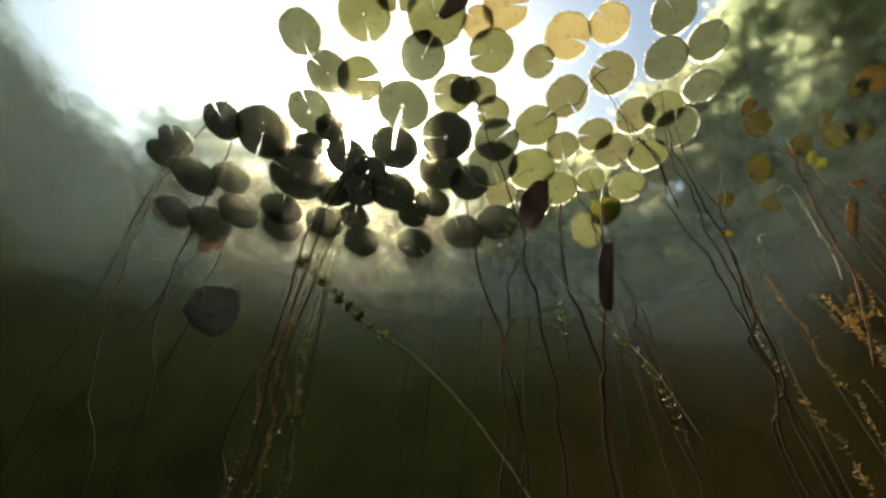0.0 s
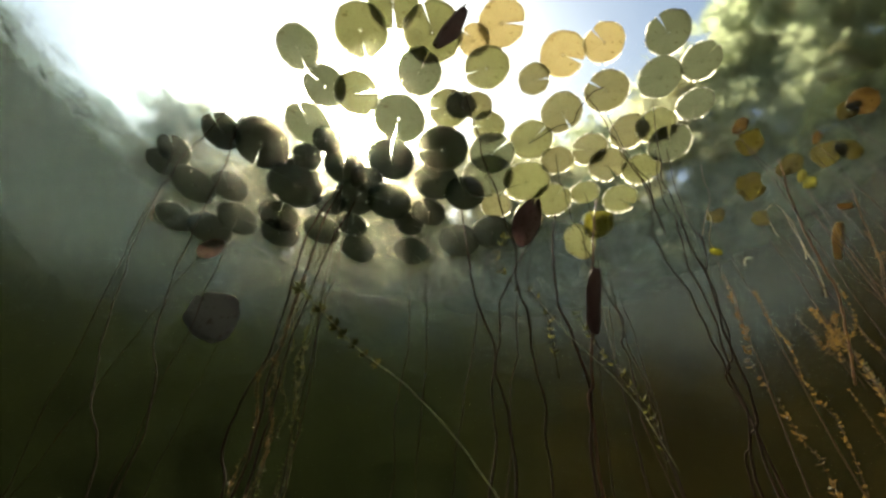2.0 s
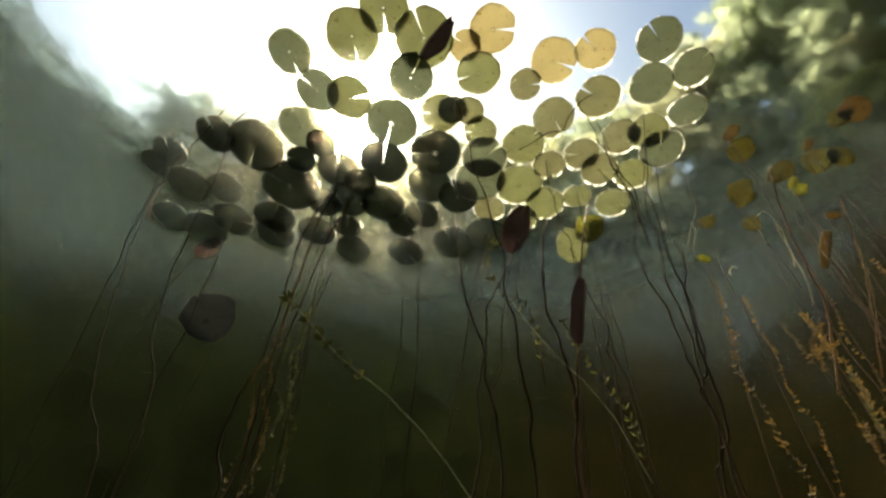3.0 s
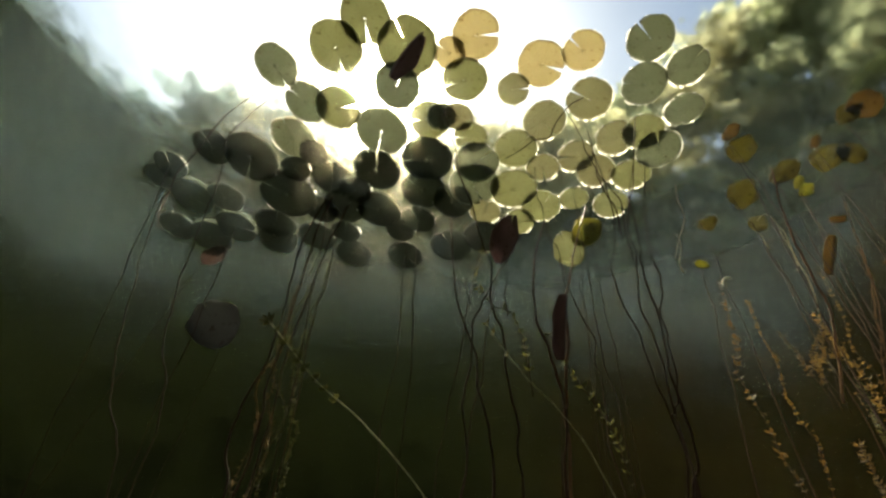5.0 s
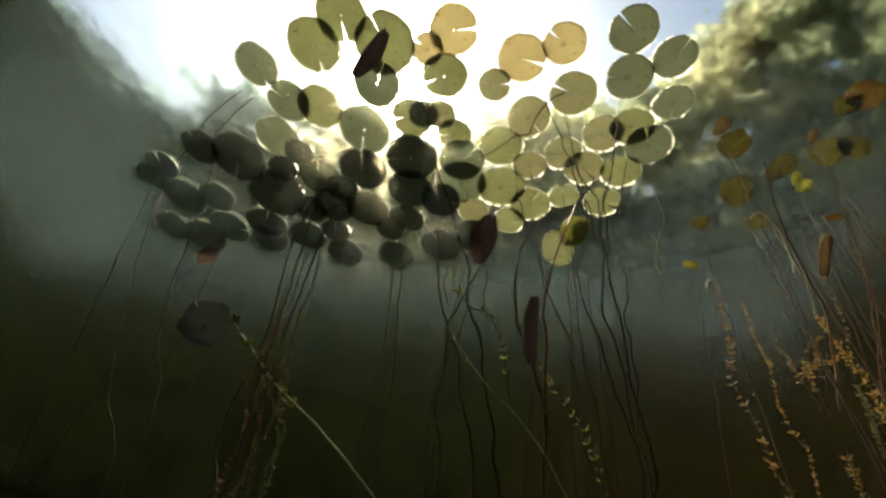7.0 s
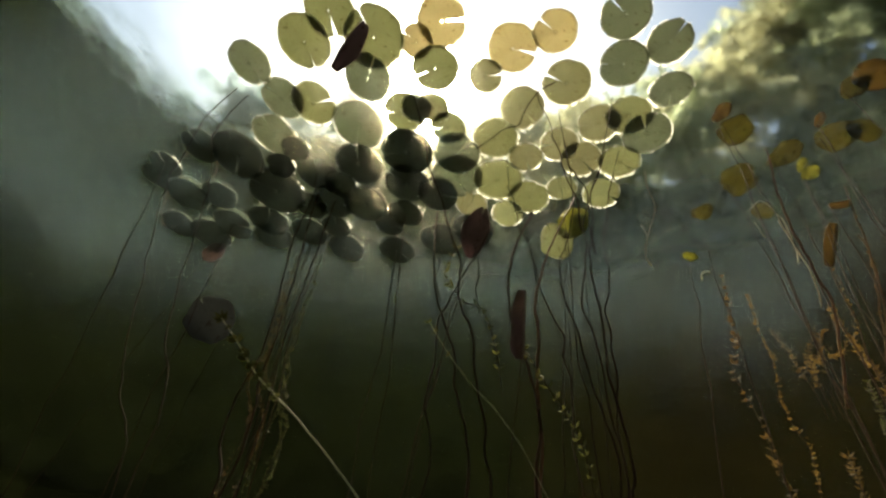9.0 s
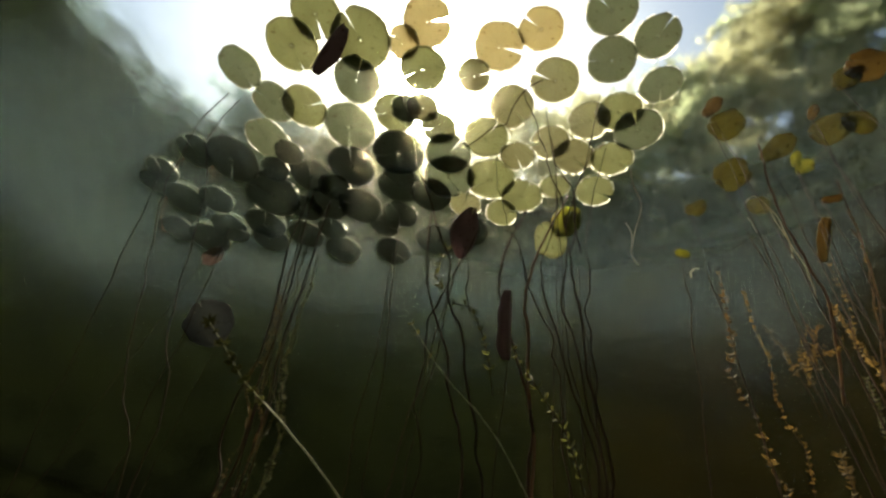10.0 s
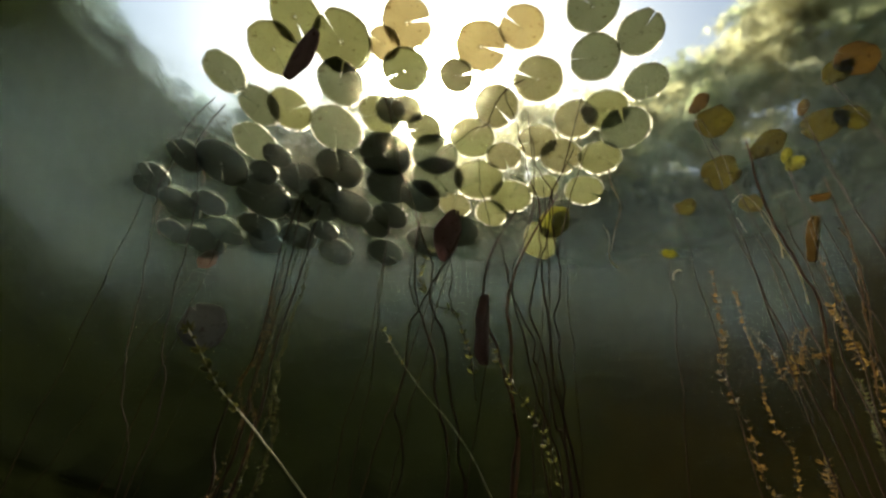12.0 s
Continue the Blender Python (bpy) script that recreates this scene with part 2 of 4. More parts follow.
def wobbled(line, amount, seed):
    """A line with the small kinks and bends of a living stem; its ends stay."""
    m = len(line) - 1
    done = []
    for i, q in enumerate(line):
        k = amount * min(1.0, 4 * min(i, m - i) / m)
        p = Vector((q.x * 9 + seed * 1.7, q.y * 9, q.z * 9))
        f = Vector((q.x * 30 + seed * 2.3, q.y * 30, q.z * 30))
        done.append(q + noise.noise_vector(p) * k + noise.noise_vector(f) * k * 0.35)
    return done


def tube(line, r0, r1, sides=7, knobbly=0.0, rng=None):
    """Vertices and faces of a tapering, closed tube along a line."""
    verts, faces = [], []
    m = len(line)
    side = Vector((0.3, 0.9, 0.2)).normalized()
    for i, q in enumerate(line):
        ahead = (line[min(i + 1, m - 1)] - line[max(i - 1, 0)]).normalized()
        side = (side - ahead * side.dot(ahead)).normalized()
        other = ahead.cross(side)
        r = r0 + (r1 - r0) * i / (m - 1)
        if knobbly and rng:
            r *= 1 + knobbly * rng.uniform(-1, 1)
        for k in range(sides):
            a = 2 * math.pi * k / sides
            verts.append(q + (side * math.cos(a) + other * math.sin(a)) * r)
    for i in range(m - 1):
        for k in range(sides):
            a, b = i * sides + k, i * sides + (k + 1) % sides
            faces.append((a, b, b + sides, a + sides))
    faces.append(tuple(range(sides - 1, -1, -1)))
    faces.append(tuple(range((m - 1) * sides, m * sides)))
    return verts, faces


def shifted(points, place):
    o = Vector(place)
    return [Vector(q) - o for q in points]


def join(pieces):
    verts, faces = [], []
    for v, f in pieces:
        k = len(verts)
        verts += v
        faces += [tuple(i + k for i in g) for g in f]
    return verts, faces


def slab(grid, columns, rows, thick, normals=None):
    """A closed thin sheet over a grid of points (columns x rows)."""
    verts, faces = [], []
    for layer in (0.5, -0.5):
        for j in range(rows):
            for i in range(columns):
                q = grid[j * columns + i]
                a = grid[j * columns + min(i + 1, columns - 1)] - grid[j * columns + max(i - 1, 0)]
                b = grid[min(j + 1, rows - 1) * columns + i] - grid[max(j - 1, 0) * columns + i]
                up = a.cross(b)
                up = up.normalized() if up.length > 1e-9 else Vector((0, 0, 1))
                verts.append(q + up * thick * layer)
    off = columns * rows
    for j in range(rows - 1):
        for i in range(columns - 1):
            a = j * columns + i
            faces.append((a, a + 1, a + 1 + columns, a + columns))
            faces.append((a + off, a + columns + off, a + 1 + columns + off, a + 1 + off))
    for i in range(columns - 1):
        faces.append((i, i + off, i + 1 + off, i + 1))
        a = (rows - 1) * columns + i
        faces.append((a, a + 1, a + 1 + off, a + off))
    for j in range(rows - 1):
        a = j * columns
        faces.append((a, a + columns, a + columns + off, a + off))
        a = j * columns + columns - 1
        faces.append((a, a + off, a + columns + off, a + columns))
    return verts, faces


# ---- the pond ----
SURFACE = 1.0
BED = -1.35


MIDDLE = Vector((0.15, 0.1))


def ground():
    """Bed, steep weedy sides and the land round a small forest pool, one sheet."""
    profile = [(0.25, BED), (0.6, BED), (0.95, BED), (1.4, BED), (1.9, BED), (2.4, -1.32), (3.0, -1.27), (3.6, -1.17), (4.2, -1.03), (4.8, -0.88), (5.4, -0.7),
               (6.0, -0.5), (6.6, -0.28), (7.2, -0.05), (7.8, 0.2), (8.4, 0.46), (8.9, 0.7), (9.2, 0.87), (9.35, 0.98), (9.45, 1.06), (9.7, 1.12), (10.5, 1.2),
               (12, 1.35), (20, 1.45), (35, 1.6), (70, 2.0), (180, 3.0), (600, 6.0), (2500, 20.0)]
    turns = 160
    verts, faces = [Vector((MIDDLE.x, MIDDLE.y, BED))], []
    for r, z in profile:
        for k in range(turns):
            a = 2 * math.pi * k / turns
            side = 2.0 if 8 < r < 10 else 0.5
            lump = side * (0.11 * noise.noise((3 * math.cos(a), 3 * math.sin(a), z * 1.4)) + 0.04 * noise.noise((9 * math.cos(a), 9 * math.sin(a), z * 5)))
            q = r + lump if r < 11 else r
            verts.append(Vector((MIDDLE.x + q * math.cos(a), MIDDLE.y + q * math.sin(a), z + 0.03 * noise.noise((5 * q * math.cos(a), 5 * q * math.sin(a), 1.0)))))
    for k in range(turns):
        faces.append((0, 1 + k, 1 + (k + 1) % turns))
    for j in range(len(profile) - 1):
        for k in range(turns):
            a, b = 1 + j * turns + k, 1 + j * turns + (k + 1) % turns
            faces.append((a, a + turns, b + turns, b))
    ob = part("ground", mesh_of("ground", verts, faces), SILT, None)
    return tagged(ob, "silty pool bed and weedy sides, the water's dimming in their colour, under grassy land", "ground", kind="structure")


def disc(name, radius, z, turns=64):
    verts = [Vector((MIDDLE.x, MIDDLE.y, z))] + [Vector((MIDDLE.x + radius * math.cos(2 * math.pi * k / turns), MIDDLE.y + radius * math.sin(2 * math.pi * k / turns), z))
                                   for k in range(turns)]
    return mesh_of(name, verts, [(0, 1 + k, 1 + (k + 1) % turns) for k in range(turns)], False)


ground()
water = part("water", disc("water", 10.0, SURFACE), WATER, None)
water.visible_shadow = False
tagged(water, "still greenish pond surface with fine ripples", "water", kind="structure")


def drifting(name, centre, size, seed, mat, label):
    """Countless thin three-cornered flakes, each turned its own way, round the given centres."""
    dice = np.random.default_rng(seed)
    many = len(centre)
    a = dice.normal(size=(many, 3))
    a /= np.linalg.norm(a, axis=1)[:, None]
    b = np.cross(a, dice.normal(size=(many, 3)))
    b /= np.linalg.norm(b, axis=1)[:, None]
    r = (size * dice.uniform(0.5, 1.0, many))[:, None]
    verts = np.stack((centre + a * r, centre - a * r * 0.5 + b * r * 0.87, centre - a * r * 0.5 - b * r * 0.87), 1).reshape(-1, 3)
    me = bpy.data.meshes.new(name)
    me.vertices.add(many * 3)
    me.vertices.foreach_set("co", verts.astype(np.float32).ravel())
    me.loops.add(many * 3)
    me.loops.foreach_set("vertex_index", np.arange(many * 3, dtype=np.int32))
    me.polygons.add(many)
    me.polygons.foreach_set("loop_start", np.arange(0, many * 3, 3, dtype=np.int32))
    me.update()
    me.validate()
    return tagged(part(name, me, mat, None), label, "silt", kind="stuff")


def silt(count, far_count):
    """Pale haze flakes thickest just under the sunlit surface, and added dark flakes farther out that dim the distance
    and close the view.
    """
    dice = np.random.default_rng(8)
    z = SURFACE - 0.02 - np.minimum(dice.exponential(0.135, count), 0.9 * dice.random(count))
    close = np.stack((dice.uniform(-1.7, 1.4, count), dice.uniform(0.2, 1.2, count) + dice.exponential(0.13, count), z), 1)
    drifting("silt_haze", close, 0.0011, 9, FLAKE, "pale silt flakes standing in for haze in the sunlit water")
    turn, away = radians(75) * dice.uniform(-1, 1, far_count), 1.4 + 2.6 * dice.random(far_count) ** 0.6
    z = SURFACE - 0.03 - 1.7 * dice.random(far_count) ** 1.3
    far = np.stack((0.1 + away * np.sin(turn), away * np.cos(turn), z), 1)
    drifting("peaty_murk", far, 0.0042, 10, MURK, "dark flakes added to dim the view into the distance")


silt(1500000, 700000)


# ---- trees round the pond ----
def crown_mesh(seed, height, width):
    rng = random.Random(seed)
    verts, faces = [], []
    clumps = []
    for _ in range(58):
        h = rng.random()
        spread = width * 0.5 * math.sin(math.pi * (0.12 + 0.82 * h)) ** 0.8
        a = rng.uniform(0, 2 * math.pi)
        d = spread * math.sqrt(rng.random())
        clumps.append((Vector((d * math.cos(a), d * math.sin(a), height * (0.04 + 0.93 * h))), rng.uniform(0.5, 1.25) * height / 18))
    for centre, size in clumps:
        for _ in range(46):
            q = Vector((rng.gauss(0, 1), rng.gauss(0, 1), rng.gauss(0, 0.7))) * size * 0.5 + centre
            a = Vector((rng.gauss(0, 1), rng.gauss(0, 1), rng.gauss(0, 1))).normalized()
            b = a.orthogonal().normalized()
            s = rng.uniform(0.2, 0.5) * height / 18
            k = len(verts)
            verts += [q - a * s, q + b * s * 0.55, q + a * s, q - b * s * 0.55 + a.cross(b) * s * 0.2]
            faces.append((k, k + 1, k + 2, k + 3))
    return mesh_of("crown", verts, faces, False)


def trunk_mesh(seed, height):
    rng = random.Random(seed)
    pieces = []
    spine = [Vector((rng.uniform(-0.15, 0.15) * i, rng.uniform(-0.15, 0.15) * i, height * i / 5)) for i in range(6)]
    pieces.append(tube(smooth_line(spine, 3), 0.24, 0.04, 7, 0.08, rng))
    for i in range(7):
        k = rng.uniform(0.25, 0.85)
        root = Vector((0, 0, height * k))
        a = rng.uniform(0, 2 * math.pi)
        tip = root + Vector((math.cos(a), math.sin(a), 0.8)) * height * 0.18
        pieces.append(tube(smooth_line([root, (root + tip) / 2 - Vector((0, 0, 0.2)), tip], 3), 0.08, 0.015, 5))
    return mesh_of("trunk", *join(pieces))


def tree(a, r, height, width, kind, crowns={}):
    z = 1.42
    label = {"green": "broad leafy green tree standing on the pond bank", "autumn": "yellowing autumn tree standing on the pond bank",
             "blue": "far bank tree with blue haze put into its leaf colour", "shade": "added dense tree with shade put into its dark crown"}[kind]
    ob = thing("tree", (r * math.sin(radians(a)), r * math.cos(radians(a)), z), label, "tree", "trees round the pond")
    key = (round(height), round(width), kind)
    if key not in crowns:
        crowns[key] = (trunk_mesh(len(crowns) + 5, height * 0.92), crown_mesh(len(crowns) + 50, height, width))
    part("trunk", crowns[key][0], BARK, ob)
    part("crown", crowns[key][1], CROWN[kind], ob)
    ob.rotation_euler.z = radians(a * 7.3)
    return ob


def skyline(a):
    """Height of the treetops above the horizon, in degrees, by bearing."""
    return float(np.interp(a, [-180, -110, -90, -82, -75, -70, -64, -58, -52, -46, -38, -14, -6, 30, 42, 60, 80, 110, 180],
                           [34, 34, 32, 28, 17, 13, 15, 22, 28, 35, 41, 41, 49, 51, 51, 51, 51, 46, 34]))


rng = random.Random(4)
for i in range(60):
    a = -180 + i * 6 + rng.uniform(-2, 2)
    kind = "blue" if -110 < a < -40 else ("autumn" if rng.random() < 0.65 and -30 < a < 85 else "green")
    far = rng.uniform(27, 33)
    tall = max(6, 2 * round(far * math.tan(radians(skyline(a) + rng.uniform(-3, 2))) / 2))
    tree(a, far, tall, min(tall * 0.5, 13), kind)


# a closer row of dense trees, added to darken the low band; shade is in their colour
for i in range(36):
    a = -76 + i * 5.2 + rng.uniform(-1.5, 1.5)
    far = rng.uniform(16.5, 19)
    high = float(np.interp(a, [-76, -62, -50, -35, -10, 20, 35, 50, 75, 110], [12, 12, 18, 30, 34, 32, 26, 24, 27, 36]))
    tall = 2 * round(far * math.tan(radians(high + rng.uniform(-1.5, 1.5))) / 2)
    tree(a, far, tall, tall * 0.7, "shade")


# unseen bushes, added to block bright sky showing low between the trunks
def bush(a, r, height, kind, crowns={}):
    ob = thing("bush", (r * math.sin(radians(a)), r * math.cos(radians(a)), 1.33), "unseen leafy bush added to close sky gaps under the trees", "bush", "bushes on the forest edge")
    if kind not in crowns:
        crowns[kind] = (trunk_mesh(3, height * 0.6), crown_mesh(90 + len(crowns), height, height * 1.6))
    part("trunk", crowns[kind][0], BARK, ob)
    part("crown", crowns[kind][1], CROWN[kind], ob)
    ob.rotation_euler.z = radians(a * 5.1)
    return ob


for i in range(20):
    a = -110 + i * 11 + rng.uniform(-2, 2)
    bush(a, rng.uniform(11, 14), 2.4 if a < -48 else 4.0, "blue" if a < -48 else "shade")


# ---- water lilies ----
def blade_mesh(d, notch, seed, thick=0.0016):
    """A round floating leaf with its cleft, wavy margin and a small dip where the stem joins; notch: way of the cleft."""
    rng = random.Random(seed)
    columns, rows = 97, 8
    open_by = radians(rng.choice((1, 1.5, 2, 3, 5)))
    phase = [rng.uniform(0, 6.28) for _ in range(4)]
    squash = rng.uniform(0.90, 1.0)
    turn = rng.uniform(0, 3.14)
    grid = []
    for j in range(rows):
        f = 0.02 + 0.98 * j / (rows - 1)
        for i in range(columns):
            u = i / (columns - 1)
            cut = open_by * (0.3 + 0.7 * f)
            a = radians(notch) + cut + (2 * math.pi - 2 * cut) * u
            lobe = 1 - 0.06 * math.exp(-((min(u, 1 - u)) / 0.025) ** 2)
            r = d / 2 * f * lobe * (1 + 0.012 * math.sin(5 * a + phase[0]) + 0.008 * math.sin(11 * a + phase[1]) + 0.005 * math.sin(23 * a + phase[2]))
            r *= 1 - (1 - squash) * abs(math.sin(a - turn))
            z = 0.0012 * math.sin(3 * a + phase[3]) * f ** 2 + 0.001 * math.sin(7 * a + phase[1]) * f ** 3 - 0.003 * (1 - f) ** 2
            grid.append(Vector((r * math.cos(a), r * math.sin(a), z)))
    margin = [grid[(rows - 1) * columns + i].copy() for i in range(columns)]
    cleft = [grid[j * columns].copy() for j in range(rows)]
    return slab(grid, columns, rows, thick), margin, cleft


def rim_mesh(margin, seed):
    """The film of water that climbs the leaf's margin: a narrow sloping ribbon of uneven width, wider towards +y where
    glints show.
    """
    rng = random.Random(seed)
    verts, faces = [], []
    w = 0.002
    for q in margin:
        w = min(max(w + rng.uniform(-0.0008, 0.0008), 0.0010), 0.0038)
        out = q.normalized()
        k = w * (1.15 + 0.9 * out.y)
        verts += [q * 0.997 + Vector((0, 0, -0.0014)), q + out * k * 0.5 + Vector((0, 0, -0.0004)), q + out * k + Vector((0, 0, 0.0014))]
    for i in range(len(margin) - 1):
        for k in (0, 1):
            a = i * 3 + k
            faces.append((a, a + 1, a + 4, a + 3))
    return mesh_of("wet_rim", verts, faces)


ROOTS = [(-0.75, 1.25), (-0.4, 1.3), (-0.1, 1.3), (0.15, 1.2), (0.45, 1.1), (0.75, 1.05), (0.05, 1.4), (0.95, 0.95)]
PAD_WORDS = {"green": "round olive-green floating lily pad with a cleft", "dark": "round dark green floating lily pad with a cleft",
             "olive": "round olive-yellow floating lily pad with a cleft",
             "in_shade": "round lily pad with shade put into its colour, glints along its margin",
             "yellow": "round yellowing floating lily pad lit through by the sun"}
count = [0]


def lily_pad(x, y, d, notch, kind="green", sunk=0.0):
    count[0] += 1
    seed = count[0]
    rng = random.Random(seed * 13)
    z = SURFACE - 0.0035 - 0.0022 * (seed % 5) - sunk
    pad = thing("lily_pad", (x, y, z), PAD_WORDS[kind], "lily pad", "floating lily pads")
    (verts, faces), margin, cleft = blade_mesh(d, notch, seed)
    tilt = Euler((rng.uniform(-0.02, 0.02), rng.uniform(-0.02, 0.02), 0)) if not sunk else Euler((rng.uniform(-0.2, 0.2), rng.uniform(-0.2, 0.2), 0))
    pad.rotation_euler = tilt
    part("blade", mesh_of("blade", verts, faces), PAD[kind], pad)
    if not sunk:
        part("wet_rim", rim_mesh(margin, seed), GLINT if kind == "in_shade" else RIM, pad, "seam of water along the margin, its glints painted white")
    if y < 0.72 or seed % 4:
        return pad
    root = min(ROOTS, key=lambda q: (q[0] - x) ** 2 + (q[1] - y) ** 2 + rng.uniform(0, 0.12))
    foot = Vector((root[0] + rng.uniform(-0.12, 0.12), root[1] + rng.uniform(-0.08, 0.15), BED))
    top = Vector((0, 0, -0.003))
    end = foot - Vector((x, y, z))
    bow = Vector((rng.uniform(-0.06, 0.06), rng.uniform(-0.02, 0.08), 0))
    pts = [top, top * 0.8 + end * 0.2 + bow * 0.7 + Vector((0, 0, 0.03)), top * 0.5 + end * 0.5 + bow, top * 0.2 + end * 0.8 + bow * 0.4, end]
    part("stem", mesh_of("stem", *tube(wobbled(smooth_line(pts, 9), 0.016, seed), 0.0012, 0.0020, 6, 0.15, rng)), STEM, pad, "thin reddish-brown stem")
    return pad


lily_pad(-0.477, 0.369, 0.131, 72, "dark")
lily_pad(-0.292, 0.301, 0.152, 78, "green")
lily_pad(-0.092, 0.282, 0.168, -115, "green")
lily_pad(-0.123, 0.393, 0.147, -67, "dark")
lily_pad(-0.205, 0.221, 0.140, 84, "green")
lily_pad(0.091, 0.237, 0.130, -6, "yellow")
lily_pad(0.023, 0.288, 0.093, -148, "yellow")
lily_pad(0.070, 0.357, 0.134, 155, "green")
lily_pad(0.209, 0.370, 0.096, -10, "olive")
lily_pad(0.273, 0.297, 0.132, 12, "yellow")
lily_pad(0.374, 0.252, 0.109, -147, "yellow")
lily_pad(0.529, 0.207, 0.115, -142, "dark")
lily_pad(0.645, 0.264, 0.107, -64, "dark")
lily_pad(0.553, 0.321, 0.121, 177, "dark")
lily_pad(0.688, 0.384, 0.107, 77, "dark")
lily_pad(-0.406, 0.474, 0.135, -141, "dark")
lily_pad(-0.308, 0.482, 0.141, -13, "green")
lily_pad(-0.470, 0.601, 0.153, -109, "dark")
lily_pad(-0.410, 0.650, 0.100, -178, "in_shade")
lily_pad(-0.177, 0.548, 0.170, 103, "dark")
lily_pad(-0.027, 0.493, 0.124, 173, "green")
lily_pad(0.010, 0.477, 0.091, 29, "dark")
lily_pad(0.060, 0.471, 0.094, 159, "olive")
lily_pad(0.422, 0.377, 0.128, -161, "olive")
lily_pad(0.315, 0.461, 0.133, 48, "olive")
lily_pad(0.246, 0.561, 0.134, -57, "green")
lily_pad(0.104, 0.535, 0.106, 171, "green")
lily_pad(-0.031, 0.630, 0.172, 170, "in_shade")
lily_pad(0.130, 0.621, 0.146, -49, "dark")
lily_pad(0.434, 0.567, 0.111, 169, "olive")
lily_pad(0.530, 0.491, 0.114, 160, "olive")
lily_pad(0.603, 0.460, 0.123, -164, "green")
lily_pad(0.664, 0.511, 0.130, -114, "dark")
lily_pad(0.341, 0.615, 0.105, 69, "olive")
lily_pad(0.507, 0.613, 0.124, 44, "olive")
lily_pad(0.617, 0.611, 0.122, 26, "green")
lily_pad(-0.766, 0.671, 0.141, -108, "in_shade")
lily_pad(-0.636, 0.696, 0.202, 114, "in_shade")
lily_pad(-0.484, 0.722, 0.111, 179, "in_shade")
lily_pad(-0.360, 0.747, 0.149, -85, "in_shade")
lily_pad(-0.201, 0.694, 0.164, -86, "in_shade")
lily_pad(-0.537, 0.841, 0.215, -154, "in_shade")
lily_pad(-0.202, 0.864, 0.165, -169, "in_shade")
lily_pad(-0.057, 0.888, 0.132, -120, "in_shade")
lily_pad(-0.126, 0.960, 0.114, 16, "in_shade")
lily_pad(-0.042, 0.757, 0.161, -143, "in_shade")
lily_pad(0.064, 0.791, 0.147, -118, "in_shade")
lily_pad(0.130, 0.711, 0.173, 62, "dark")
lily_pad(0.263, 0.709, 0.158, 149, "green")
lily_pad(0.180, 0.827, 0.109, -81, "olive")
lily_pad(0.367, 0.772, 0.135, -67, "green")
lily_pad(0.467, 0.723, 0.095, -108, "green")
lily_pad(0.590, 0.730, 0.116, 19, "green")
lily_pad(-0.919, 0.900, 0.173, 42, "in_shade")
lily_pad(-1.015, 0.826, 0.122, 11, "in_shade")
lily_pad(-0.954, 0.766, 0.120, -89, "in_shade")
lily_pad(-0.789, 0.891, 0.140, -100, "in_shade")
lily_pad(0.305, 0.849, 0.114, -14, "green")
lily_pad(-0.618, 0.995, 0.164, -69, "in_shade")
lily_pad(-0.330, 0.872, 0.154, -45, "in_shade")
lily_pad(-0.422, 0.898, 0.128, -26, "in_shade")
lily_pad(-0.282, 0.789, 0.119, 132, "in_shade")
lily_pad(-0.339, 0.993, 0.115, -83, "in_shade")
# the far edge of the raft, its shade put into the pad colour
lily_pad(-0.787, 1.036, 0.166, 8, "in_shade")
lily_pad(-0.631, 1.088, 0.155, 290, "in_shade")
lily_pad(-0.461, 1.041, 0.145, 352, "in_shade")
lily_pad(-0.321, 1.111, 0.149, 19, "in_shade")
lily_pad(-0.109, 1.087, 0.149, 47, "in_shade")
lily_pad(-0.913, 1.108, 0.171, 350, "in_shade")
lily_pad(-1.049, 1.074, 0.154, 141, "in_shade")
lily_pad(0.070, 1.010, 0.162, 238, "in_shade")
lily_pad(0.188, 0.945, 0.156, 21, "in_shade")


# ---- single stems, leaves and weeds under the surface ----
def stalk(points, r0, r1, mat, label, name="stem", category="stem", group="", wobble=0.012):
    if name == "lily_shoot" and "hanging" not in label and points[-1][2] > BED:
        end, before = Vector(points[-1]), Vector(points[-2])
        run = (end - before) * 0.6
        points = list(points) + [(end.x + run.x, end.y + run.y, (end.z + BED) / 2 - 0.05), (end.x + run.x * 1.6, end.y + run.y * 1.6, BED)]
    base = Vector(points[-1])
    ob = part(name, mesh_of(name, *tube(wobbled(smooth_line(shifted(points, base), 9), wobble, points[0][0] * 50), r0, r1, 7, 0.15, random.Random(len(points)))), mat, None)
    ob.location = base
    return tagged(ob, label, category, group)


